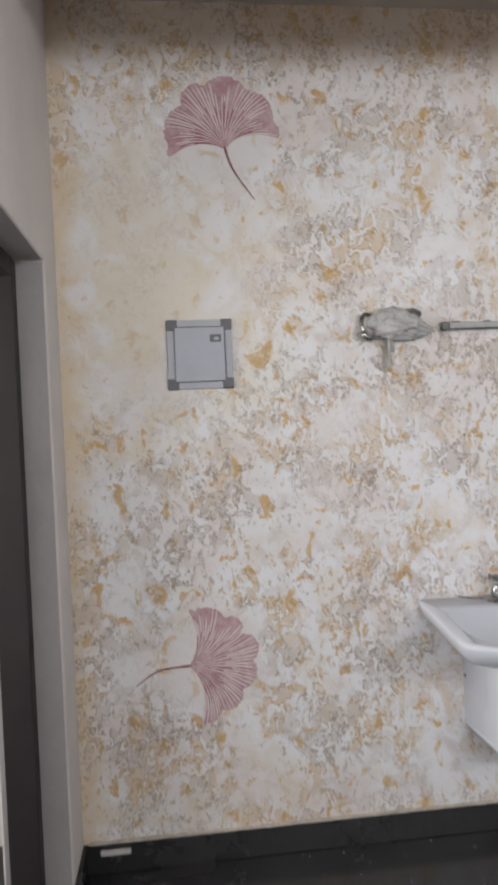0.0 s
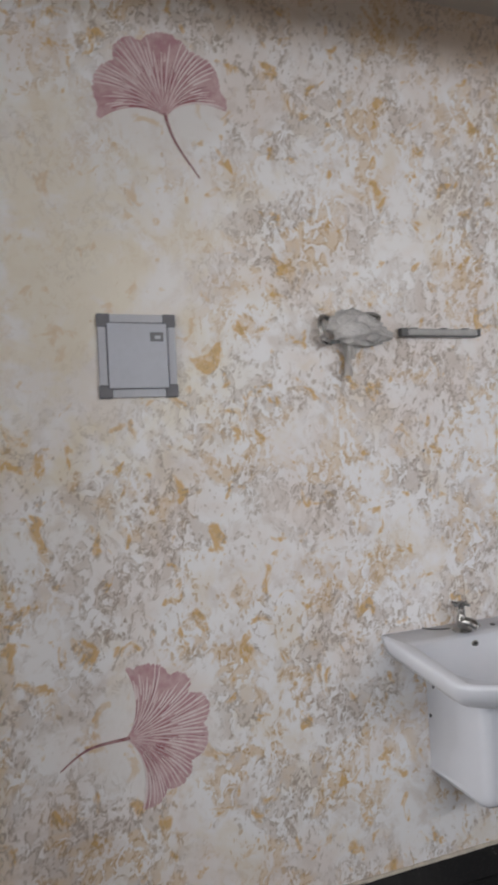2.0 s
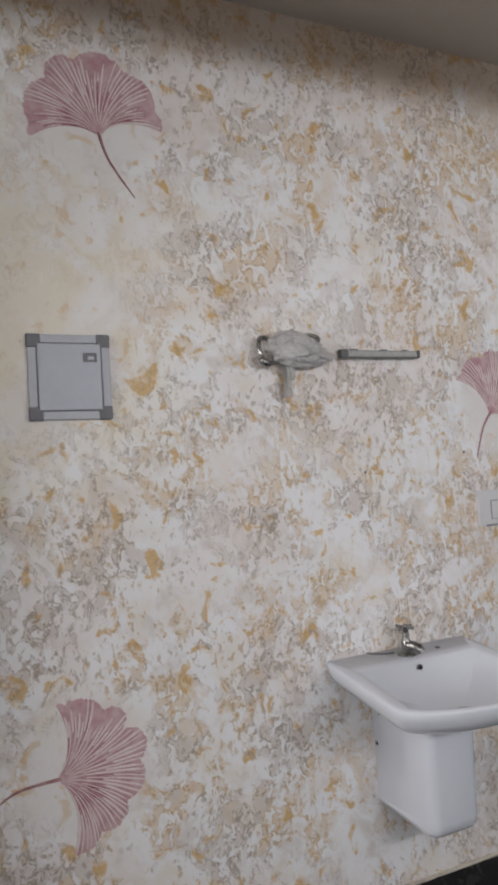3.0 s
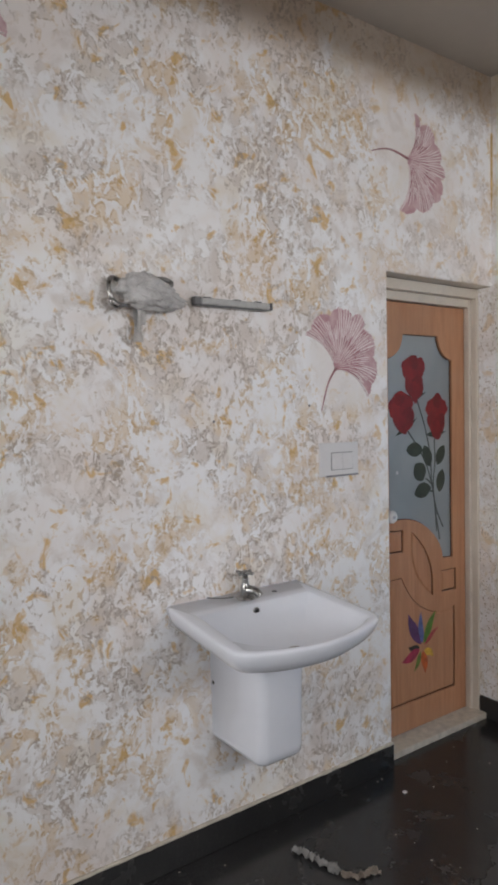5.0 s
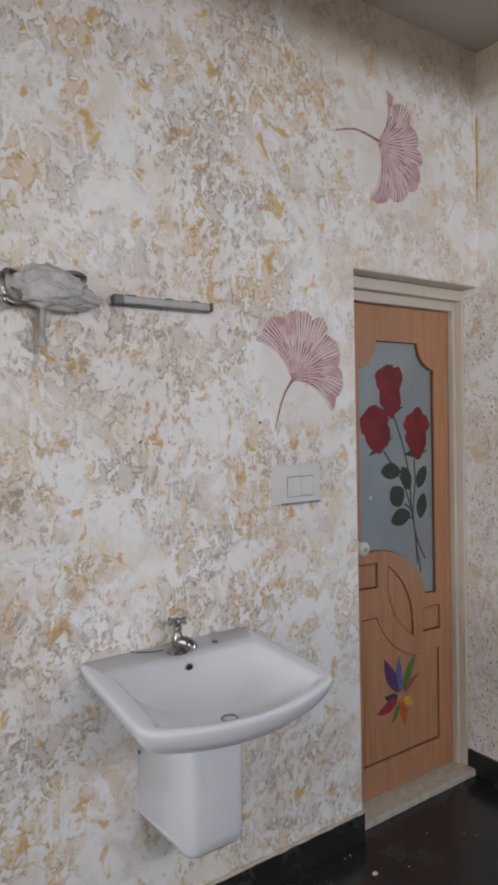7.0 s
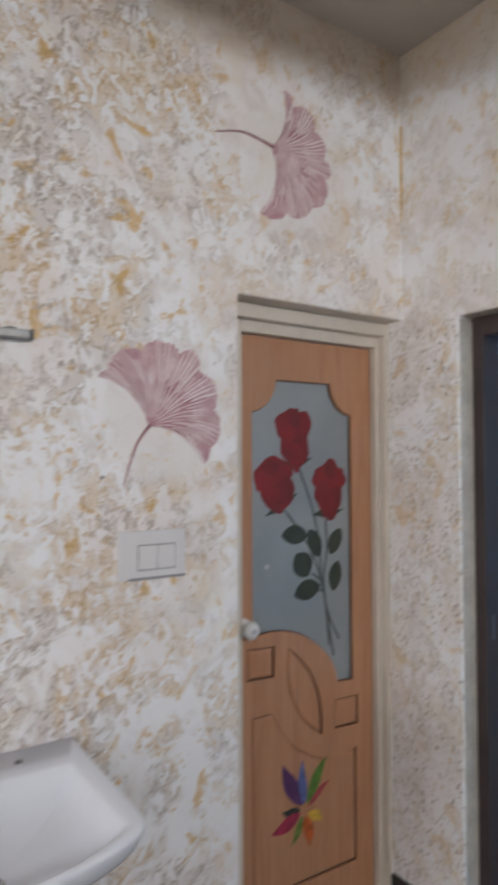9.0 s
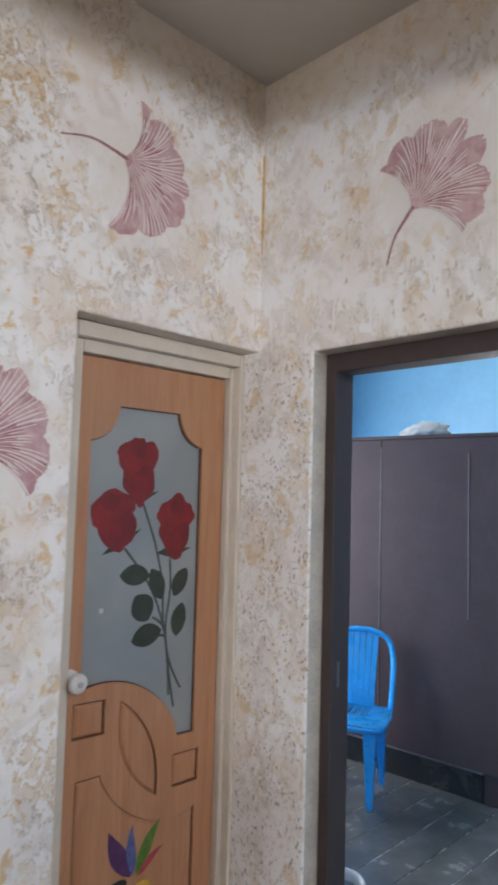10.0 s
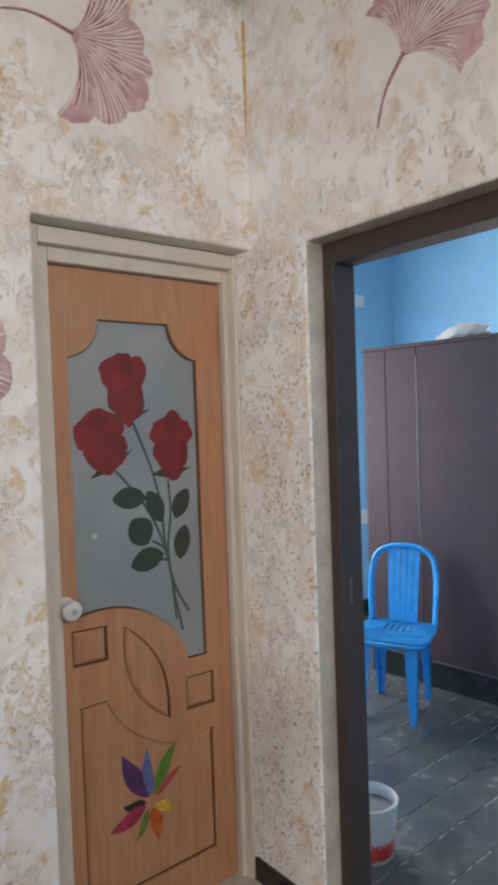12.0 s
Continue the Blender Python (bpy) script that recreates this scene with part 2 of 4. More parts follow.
def slate():
    n = Nodes("dark_floor_slab", 0.2, 0, 0.32)
    n.co = n.t.nodes.new("ShaderNodeNewGeometry").outputs["Position"]
    scuff = n.ramp(n.noise(5.5, 6, 0.62, 0.3), 0.38, 0.80)
    c = n.mix(n.each(), (0.060, 0.066, 0.072), (0.074, 0.081, 0.086))
    c = n.mix(n.math("MULTIPLY", scuff, 0.6), c, (0.17, 0.175, 0.18))
    n.bump(n.noise(14, 5), 0.08, 0.003)
    return n.done(c, n.ramp(scuff, 0, 1, 0.14, 0.34))


def worn_grout():
    n = Nodes("worn_pale_grout", 0.8)
    c = n.mix(n.ramp(n.noise(9, 5, 0.7), 0.48, 0.60), (0.05, 0.055, 0.06), (0.56, 0.56, 0.53))
    return n.done(c)


def door_wood():
    """Pale reddish-brown moulded skin with a broken vertical grain."""
    n = Nodes("moulded_door_wood", 0.4, 0, 0.45)
    v = n.mapped(scale=(1, 1, 0.07))
    ring = n.noise(22, 5, 0.6, 1.2, v)
    fine = n.noise(150, 3, 0.6, 0, v)
    c = n.mix(n.ramp(ring, 0.35, 0.68), (0.53, 0.270, 0.150), (0.45, 0.210, 0.110))
    c = n.mix(n.math("MULTIPLY", n.ramp(fine, 0.45, 0.65), 0.22), c, (0.31, 0.15, 0.08))
    c = n.mix(n.math("MULTIPLY", n.ramp(n.noise(3.5, 3), 0.45, 0.65), 0.35), c, (0.46, 0.27, 0.17))
    n.bump(fine, 0.05, 0.001)
    return n.done(c)


def frosted():
    n = Nodes("frosted_glass", 0.36, 0, 0.5)
    n.b.inputs["Transmission Weight"].default_value = 0.22
    f = n.ramp(n.noise(2.5, 4), 0.35, 0.7)
    n.bump(n.noise(260, 2), 0.08, 0.001)
    return n.done(n.mix(f, (0.33, 0.365, 0.39), (0.43, 0.46, 0.475)))


def leaf_pink(name, a, b, scale=16.0):
    n = Nodes(name, 0.6, 0, 0.25)
    c = n.mix(n.ramp(n.noise(scale, 5, 0.6), 0.36, 0.66), a, b)
    c = n.mix(n.math("MULTIPLY", n.ramp(n.noise(60, 3), 0.5, 0.7), 0.35), c, (0.66, 0.52, 0.52))
    n.bump(n.noise(160, 3), 0.25, 0.001)
    return n.done(c)


black_stone, slab_stone, grout, wood, frost = granite(), slate(), worn_grout(), door_wood(), frosted()
blade_pink = leaf_pink("mauve_leaf_plaster", (0.52, 0.30, 0.335), (0.68, 0.51, 0.53))
vein_pink = leaf_pink("pale_pink_vein", (0.80, 0.70, 0.71), (0.88, 0.83, 0.83), 30)
groove_pink = leaf_pink("crimson_groove", (0.26, 0.065, 0.09), (0.44, 0.18, 0.22), 22)
stem_pink = leaf_pink("mauve_stem_plaster", (0.30, 0.13, 0.15), (0.46, 0.27, 0.28), 30)
glow = bpy.data.materials.new("bright_daylight")
glow.use_nodes = True
glow.node_tree.nodes["Principled BSDF"].inputs["Base Color"].default_value = (0.9, 0.9, 0.9, 1)
glow.node_tree.nodes["Principled BSDF"].inputs["Emission Color"].default_value = (0.97, 0.99, 1, 1)
glow.node_tree.nodes["Principled BSDF"].inputs["Emission Strength"].default_value = 5.0


# ---- building helpers ----
def part(name, bm, mats, parent=None, label="", smooth=False):
    """Links a bmesh as one mesh object, under a thing or a part."""
    bmesh.ops.recalc_face_normals(bm, faces=bm.faces[:])
    me = bpy.data.meshes.new(name)
    for f in bm.faces:
        f.smooth = smooth
    bm.to_mesh(me)
    bm.free()
    for m in mats if isinstance(mats, (list, tuple)) else [mats]:
        me.materials.append(m)
    ob = new(name, me)
    ob.parent = parent
    if label:
        ob["label"] = label
    return ob


def thing(name, label, category, at=(0, 0, 0), group="", kind=""):
    ob = new(name)
    ob.location = at
    ob.empty_display_size = 0.05
    return tagged(ob, label, category, group, kind)


def settle(ob, dx=0.0, dz=0.0):
    """Parts are modelled in the place's own coordinates: shift them back under an empty that stands elsewhere."""
    for child in ob.children:
        child.matrix_parent_inverse = Matrix.Translation(ob.location).inverted()
    ob.location += Vector((dx, 0, dz))
    return ob


def add_box(bm, x0, y0, z0, x1, y1, z1, bevel=0.0, segs=2, mat=0):
    vs = [bm.verts.new((x, y, z)) for x in (x0, x1) for y in (y0, y1) for z in (z0, z1)]
    fs = [bm.faces.new([vs[i] for i in q]) for q in ((0, 1, 3, 2), (4, 6, 7, 5), (0, 4, 5, 1), (2, 3, 7, 6), (0, 2, 6, 4), (1, 5, 7, 3))]
    for f in fs:
        f.material_index = mat
    if bevel:
        edges = list({e for f in fs for e in f.edges})
        r = bmesh.ops.bevel(bm, geom=edges, offset=bevel, segments=segs, affect="EDGES", profile=0.5)
        for f in r["faces"]:
            f.material_index = mat
    return bm


def box(x0, y0, z0, x1, y1, z1, bevel=0.0, segs=2):
    return add_box(bmesh.new(), x0, y0, z0, x1, y1, z1, bevel, segs)


def add_tube(bm, points, radii, sides=12, caps=True, flat=1.0, mat=0):
    """A tube along points; radii one number or one for each point; flat squeezes it along its second axis."""
    pts = [Vector(p) for p in points]
    if not isinstance(radii, (list, tuple)):
        radii = [radii] * len(pts)
    rings, side = [], None
    for i, p in enumerate(pts):
        d = (pts[min(i + 1, len(pts) - 1)] - pts[max(i - 1, 0)]).normalized()
        if side is None:
            side = d.orthogonal().normalized()
        side = (side - d * side.dot(d)).normalized()
        up = d.cross(side)
        rings.append([bm.verts.new(p + radii[i] * (math.cos(a) * side + flat * math.sin(a) * up)) for a in [2 * math.pi * k / sides for k in range(sides)]])
    for r0, r1 in zip(rings, rings[1:]):
        for k in range(sides):
            bm.faces.new((r0[k], r0[(k + 1) % sides], r1[(k + 1) % sides], r1[k])).material_index = mat
    if caps:
        bm.faces.new(rings[0][::-1]).material_index = mat
        bm.faces.new(rings[-1]).material_index = mat
    return bm


def add_lathe(bm, profile, centre, axis="z", sides=28, mat=0):
    """Turns a profile of (radius, height) about an axis through centre."""
    rings = []
    for r, h in profile:
        ring = []
        for k in range(sides):
            a = 2 * math.pi * k / sides
            c, s = r * math.cos(a), r * math.sin(a)
            v = {"z": (c, s, h), "y": (c, -h, s), "x": (h, c, s)}[axis]
            ring.append(bm.verts.new(Vector(centre) + Vector(v)))
        rings.append(ring)
    for r0, r1 in zip(rings, rings[1:]):
        for k in range(sides):
            bm.faces.new((r0[k], r0[(k + 1) % sides], r1[(k + 1) % sides], r1[k])).material_index = mat
    for ring in (rings[0][::-1], rings[-1]):
        bm.faces.new(ring).material_index = mat
    return bm


def add_plate(bm, loops, y0, y1, inset=0.0, drop=0.0, mat=0):
    """A plate in the x-z plane, its first loop the outline and the rest holes, from its front y0 back to y1.
    inset and drop give it a sloping edge."""
    edges = []
    for loop in loops:
        vs = [bm.verts.new((x, y0 + drop, z)) for x, z in loop]
        edges += [bm.edges.new((vs[i], vs[(i + 1) % len(vs)])) for i in range(len(vs))]
    made = bmesh.ops.triangle_fill(bm, use_beauty=True, use_dissolve=False, edges=edges)
    faces = [g for g in made["geom"] if isinstance(g, bmesh.types.BMFace)]
    back = bmesh.ops.extrude_face_region(bm, geom=faces, use_keep_orig=True)
    moved = [g for g in back["geom"] if isinstance(g, bmesh.types.BMVert)]
    bmesh.ops.translate(bm, verts=moved, vec=(0, y1 - y0 - drop, 0))
    if inset:
        bmesh.ops.recalc_face_normals(bm, faces=bm.faces[:])
        bmesh.ops.inset_region(bm, faces=faces, thickness=inset, depth=drop, use_even_offset=True)
    for f in bm.faces:
        f.material_index = f.material_index or mat
    return bm


def wall_sheet(name, axis, face, back, u0, u1, z1, openings, mats, bevel=0.007, z0=0.0):
    """A wall with thickness and through openings (u0, u1, z0, z1). axis is the wall's normal; face and back its two planes.
    mats: face, back, reveal."""
    bm = bmesh.new()
    us = sorted({u0, u1, *[o[0] for o in openings], *[o[1] for o in openings]})
    zs = sorted({z0, z1, *[o[2] for o in openings], *[o[3] for o in openings]})
    grid = {}

    def vert(u, z):
        if (u, z) not in grid:
            grid[u, z] = bm.verts.new((face, u, z) if axis == "x" else (u, face, z))
        return grid[u, z]

    faces = []
    for ua, ub in zip(us, us[1:]):
        for za, zb in zip(zs, zs[1:]):
            if not any(o[0] <= ua and ub <= o[1] and o[2] <= za and zb <= o[3] for o in openings):
                faces.append(bm.faces.new((vert(ua, za), vert(ub, za), vert(ub, zb), vert(ua, zb))))
    r = bmesh.ops.extrude_face_region(bm, geom=faces, use_keep_orig=True)
    moved = [g for g in r["geom"] if isinstance(g, bmesh.types.BMVert)]
    bmesh.ops.translate(bm, verts=moved, vec=(back - face, 0, 0) if axis == "x" else (0, back - face, 0))
    bmesh.ops.recalc_face_normals(bm, faces=bm.faces[:])
    k = 0 if axis == "x" else 1
    for f in bm.faces:
        c = f.calc_center_median()[k]
        f.material_index = 0 if abs(c - face) < 1e-4 else 1 if abs(c - back) < 1e-4 else 2
    if bevel:
        sharp = [e for e in bm.edges if len(e.link_faces) == 2 and e.calc_face_angle(0) > 1
                 and any(o[0] - 1e-4 <= v.co[1 - k] <= o[1] + 1e-4 and v.co.z <= o[3] + 1e-4 for o in openings for v in e.verts)]
        bmesh.ops.bevel(bm, geom=sharp, offset=bevel, segments=2, affect="EDGES", profile=0.5)
    return tagged(part(name, bm, mats), kind="structure")


def smooth_curve(pts, n=8):
    """Points along a smooth line through pts."""
    pts = [Vector(p) for p in pts]
    out = []
    for i in range(len(pts) - 1):
        p0, p1, p2, p3 = pts[max(i - 1, 0)], pts[i], pts[i + 1], pts[min(i + 2, len(pts) - 1)]
        for k in range(n):
            t = k / n
            out.append(0.5 * (2 * p1 + (p2 - p0) * t + (2 * p0 - 5 * p1 + 4 * p2 - p3) * t * t + (3 * p1 - p0 - 3 * p2 + p3) * t ** 3))
    return out + [pts[-1]]


# ---- the hall: walls, ceiling, floor ----
TOP, WEST, EAST, SOUTH = 3.07, -3.06, -0.026, -3.9
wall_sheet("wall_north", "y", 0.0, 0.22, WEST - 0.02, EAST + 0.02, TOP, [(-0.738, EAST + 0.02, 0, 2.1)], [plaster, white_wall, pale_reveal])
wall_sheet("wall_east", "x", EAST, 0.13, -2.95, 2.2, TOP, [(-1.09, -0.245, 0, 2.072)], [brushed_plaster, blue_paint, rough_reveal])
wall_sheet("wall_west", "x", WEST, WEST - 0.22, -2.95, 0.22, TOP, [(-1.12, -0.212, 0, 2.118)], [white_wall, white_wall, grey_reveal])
# the wide hall behind, unseen, lit by high windows assumed in its south wall
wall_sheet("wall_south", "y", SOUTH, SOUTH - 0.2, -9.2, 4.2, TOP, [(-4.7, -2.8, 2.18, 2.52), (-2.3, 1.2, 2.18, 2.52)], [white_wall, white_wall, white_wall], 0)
tagged(part("wall_hall_west", box(-9.4, SOUTH, 0, -9.2, -2.7, TOP), white_wall), kind="structure")
tagged(part("wall_hall_east", box(4.2, SOUTH, 0, 4.4, -2.7, TOP), white_wall), kind="structure")
tagged(part("wall_hall_north", box(-9.2, -2.95, 0, WEST - 0.22, -2.70, TOP), white_wall), kind="structure")
tagged(part("wall_hall_north", box(0.13, -2.95, 0, 4.2, -2.70, TOP), white_wall), kind="structure")
# unseen beam added to cut the light along the wall tops
tagged(part("unseen_shade_beam", box(WEST, -1.46, 2.70, EAST, -1.25, TOP, 0.006), white_wall), kind="structure")
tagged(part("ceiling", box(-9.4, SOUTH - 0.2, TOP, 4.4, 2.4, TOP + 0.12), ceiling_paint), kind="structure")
tagged(part("floor", box(-9.4, SOUTH - 0.2, -0.1, 4.4, -2.72, 0), black_stone), kind="structure")
tagged(part("floor_passage", box(-5.3, -2.72, -0.1, 0.05, 2.4, 0), black_stone), kind="structure")

# skirting of black stone with a smeared line of mortar on top
for x0, y0, x1, y1 in ((WEST, -0.014, -0.740, 0.0), (EAST - 0.014, -0.243, EAST, 0.070), (EAST - 0.014, -2.7, EAST, -1.095), (WEST, -0.210, WEST + 0.014, -0.014)):
    tagged(part("baseboard", box(x0, y0, 0, x1, y1, 0.104, 0.003), black_stone), kind="structure")
bm = bmesh.new()
line = [(WEST + 0.02 + 2.30 * k / 90, -0.006, 0.106 + 0.003 * noise.noise((k * 0.9, 0, 0))) for k in range(91)]
add_tube(bm, line, [0.0075 + 0.0035 * noise.noise((k * 0.5, 3, 0)) for k in range(91)], 6)
tagged(part("trim", bm, caulk, smooth=True), kind="structure")

# a run of ochre down the corner
bm = bmesh.new()
add_tube(bm, [(EAST - 0.002, -0.002, 2.81 - 0.36 * k / 30) for k in range(31)], [0.0055 + 0.002 * noise.noise((k * 0.7, 9, 0)) - 0.004 * max(0, k - 22) / 8 for k in range(31)], 8)
tagged(part("trim", bm, ochre_run, smooth=True), kind="structure")

# the rooms next door, closed round
tagged(part("wall_bath_north", box(-1.2, 1.75, 0, EAST, 1.9, TOP), white_wall), kind="structure")
tagged(part("wall_bath_west", box(-1.2, 0.22, 0, -1.05, 1.75, TOP), white_wall), kind="structure")
# the opening in this unseen wall is added for the fill lamp
wall_sheet("wall_store_west", "x", -5.05, -5.2, -2.70, 0.4, TOP, [(-1.57, -0.33, 0.92, 2.08)], [white_wall, white_wall, white_wall], 0)
tagged(part("wall_store_north", box(-5.05, 0.22, 0, WEST - 0.02, 0.4, TOP), white_wall), kind="structure")

BACK, NORTH = 3.13, 1.945
wall_sheet("wall_room_east", "x", BACK, BACK + 0.2, -2.7, 2.2, TOP, [(-0.30, 0.64, 0.740, 2.010)], [blue_paint, white_wall, white_frame], 0.004)
# opening added in the unseen stretch of wall, for the second room lamp
wall_sheet("wall_room_north", "y", NORTH, NORTH + 0.18, 0.13, BACK, TOP, [(0.43, 1.67, 0.83, 2.17)], [blue_paint, white_wall, white_frame], 0)
tagged(part("wall_room_south", box(0.13, -2.698, 0, BACK, -2.55, TOP), blue_paint), kind="structure")
for x0, y0, x1, y1 in ((BACK - 0.013, -2.55, BACK, NORTH - 0.013), (0.13, NORTH - 0.013, BACK, NORTH)):
    tagged(part("baseboard", box(x0, y0, 0, x1, y1, 0.10, 0.002), black_stone), kind="structure")


# ---- doorways ----
def doorway(name, axis_x0, axis_x1, y0, y1, head, wide, tall, label, paint):
    """A plain painted frame in an opening of a wall that runs along y."""
    d = thing(name, label, "door frame", kind="structure")
    s = min(axis_x0, axis_x1), max(axis_x0, axis_x1)
    bm = box(s[0], y1 - wide, 0, s[1], y1 - 0.001, head - 0.001, 0.003)
    part("jamb", bm, paint, d)
    part("jamb", box(s[0], y0 + 0.001, 0, s[1], y0 + wide, head - 0.001, 0.003), paint, d)
    part("lintel", box(s[0] + 0.001, y0 + wide, head - tall, s[1] - 0.001, y1 - wide, head - 0.001, 0.003), paint, d)
    return d


east_frame = doorway("door_2", 0.043, 0.135, -1.09, -0.245, 2.072, 0.043, 0.062, "dark brown painted wooden frame of an open doorway", dark_frame)
part("strike_plate", box(0.074, -0.2900, 1.00, 0.084, -0.2875, 1.08, 0.001), bar_cap, east_frame, "scratched steel strike plate")
west_frame = doorway("door_3", WEST - 0.090, WEST - 0.185, -1.12, -0.212, 2.118, 0.055, 0.06, "dark brown painted wooden frame of an open doorway, darkened for shade", shaded_frame)


# ---- the moulded bathroom door ----
def arc(x0, z0, x1, z1, sag, n=10):
    """A bowed line from one point to another, without its last point; sag bows it to the left of its way."""
    dx, dz = x1 - x0, z1 - z0
    ln = math.hypot(dx, dz)
    return [(x0 + dx * t - dz / ln * sag * 4 * t * (1 - t), z0 + dz * t + dx / ln * sag * 4 * t * (1 - t)) for t in [k / n for k in range(n)]]


DX0, DX1, DZ0, DZ1, DY = -0.652, -0.066, 0.034, 2.008, 0.130


def glass_outline(grow=0.0):
    g = grow
    pts = [(-0.501 - g, 1.868 + g)]
    pts += arc(-0.262 + g, 1.868 + g, -0.162 + g, 1.757 + g, -0.026)
    pts += [(-0.162 + g, 1.757), (-0.160 + g, 0.804 - g)]
    pts += arc(-0.233 - g, 0.808 - g, -0.306, 0.937 - g, -0.014, 6)
    pts += arc(-0.306, 0.937 - g, -0.600 - g, 1.016 - g, -0.038, 14)
    pts += [(-0.600 - g, 1.016 - g)]
    pts += arc(-0.601 - g, 1.756 + g, -0.501 - g, 1.868 + g, -0.028)
    return pts


SQ_LEFT = [(-0.622, 0.982), (-0.512, 0.978), (-0.512, 0.874), (-0.622, 0.878)]
SQ_RIGHT = [(-0.247, 0.750), (-0.137, 0.748), (-0.137, 0.642), (-0.247, 0.645)]
LENS = arc(-0.456, 0.962, -0.308, 0.640, 0.052, 14) + arc(-0.308, 0.640, -0.456, 0.962, 0.060, 14)
LOWER = ([(-0.605, 0.758)] + arc(-0.522, 0.758, -0.360, 0.584, -0.022, 10) + arc(-0.360, 0.584, -0.148, 0.564, -0.022, 10)
         + [(-0.148, 0.564), (-0.148, 0.162), (-0.605, 0.162)])


def shrink(loop, d):
    """The loop drawn in by d towards its middle, evenly along each axis."""
    xs, zs = [p[0] for p in loop], [p[1] for p in loop]
    cx, cz = (min(xs) + max(xs)) / 2, (min(zs) + max(zs)) / 2
    w, h = max(xs) - min(xs), max(zs) - min(zs)
    return [(cx + (x - cx) * (1 - 2 * d / w), cz + (z - cz) * (1 - 2 * d / h)) for x, z in loop]


door = thing("door_1", "moulded wooden bathroom door with a frosted glass light, closed", "door", kind="structure")
leaf = part("leaf", add_plate(bmesh.new(), [[(DX0, DZ0), (DX1, DZ0), (DX1, DZ1), (DX0, DZ1)], glass_outline(), SQ_LEFT, SQ_RIGHT, LENS, LOWER], DY, DY + 0.012), wood, door)
part("core", add_plate(bmesh.new(), [[(DX0 + 0.001, DZ0 + 0.001), (DX1 - 0.001, DZ0 + 0.001), (DX1 - 0.001, DZ1 - 0.001), (DX0 + 0.001, DZ1 - 0.001)], glass_outline(0.004)], DY + 0.012, DY + 0.032), wood, door)
for loop in (SQ_LEFT, SQ_RIGHT, LENS, LOWER):
    part("raised_panel", add_plate(bmesh.new(), [shrink(loop, 0.007)], DY + 0.001, DY + 0.0125, 0.008, 0.005), wood, leaf)
    part("groove_shade_strip", add_plate(bmesh.new(), [shrink(loop, -0.001)], DY + 0.0085, DY + 0.0118), groove_shade, leaf, "dark brown groove round a raised panel, its shade painted in")
glass = part("glass_pane", add_plate(bmesh.new(), [shrink(glass_outline(0.003), 0.0)], DY + 0.0135, DY + 0.019), frost, door, "grey frosted glass pane painted with red roses")
# thin dark ring added as the shade line at the glass edge
part("glass_shade_ring", add_plate(bmesh.new(), [glass_outline(0.002), glass_outline(-0.0035)], DY + 0.0085, DY + 0.0128), groove_shade, door, "dark brown ring round the glass, its shade line painted in")

# frame: outer member, then a rebate that takes the leaf, on three sides; a sill below
for x0, x1, s0, s1 in ((-0.736, -0.694, -0.694, -0.656), (-0.044, EAST - 0.001, -0.062, -0.044)):
    part("jamb", box(x0, 0.072, 0, x1, 0.19, 2.098, 0.003), cream_paint, door, "cream painted jamb")
    part("door_stop", box(s0, 0.104, 0, s1, 0.188, 2.050, 0.003), cream_paint, door)
part("lintel", box(-0.693, 0.074, 2.052, -0.0445, 0.189, 2.0975, 0.003), cream_paint, door, "cream painted lintel")
part("door_stop", box(-0.655, 0.105, 2.012, -0.0625, 0.187, 2.0515, 0.003), cream_paint, door)
part("sill", box(-0.736, 0.03, 0.0005, EAST - 0.002, 0.19, 0.030, 0.004), caulk, door, "pale mortar sill")
bm = add_lathe(bmesh.new(), [(0.030, 0.0), (0.030, 0.006), (0.016, 0.010), (0.013, 0.024), (0.022, 0.034), (0.0285, 0.046), (0.028, 0.056), (0.021, 0.064), (0.008, 0.066)], (-0.640, DY, 1.056), "y", 28)
knob = part("door_knob", bm, white_plastic, door, "round white door knob", smooth=True)
part("knob_button", add_lathe(bmesh.new(), [(0.0085, 0.0), (0.0085, 0.003), (0.006, 0.004)], (-0.640, DY - 0.0655, 1.056), "y", 18), panel_edge, knob)
part("glass_sticker", add_lathe(bmesh.new(), [(0.0085, 0.0), (0.0085, 0.0006)], (-0.533, DY + 0.0128, 1.24), "y", 16), white_plastic, glass)

GY = DY + 0.0132


def flat_shape(bm, loop, y, mat):
    vs = [bm.verts.new((x, y, z)) for x, z in loop]
    es = [bm.edges.new((vs[i], vs[(i + 1) % len(vs)])) for i in range(len(vs))]
    made = bmesh.ops.triangle_fill(bm, use_beauty=True, use_dissolve=False, edges=es)
    for g in made["geom"]:
        if isinstance(g, bmesh.types.BMFace):
            g.material_index = mat


def petal(cx, cz, w, h, turn, wave, seed, n=26, taper=0.25):
    """A wavy petal outline: round above, narrower below."""
    out = []
    for k in range(n):
        a = 2 * math.pi * k / n
        r = 1 + wave * noise.noise((math.cos(a) * 1.6 + seed, math.sin(a) * 1.6, seed * 0.7))
        x, z = w * r * math.cos(a), h * r * math.sin(a)
        x *= 1 - taper * max(0, -math.sin(a)) ** 1.5
        c, s = math.cos(turn), math.sin(turn)
        out.append((cx + c * x - s * z, cz + s * x + c * z))
    return out


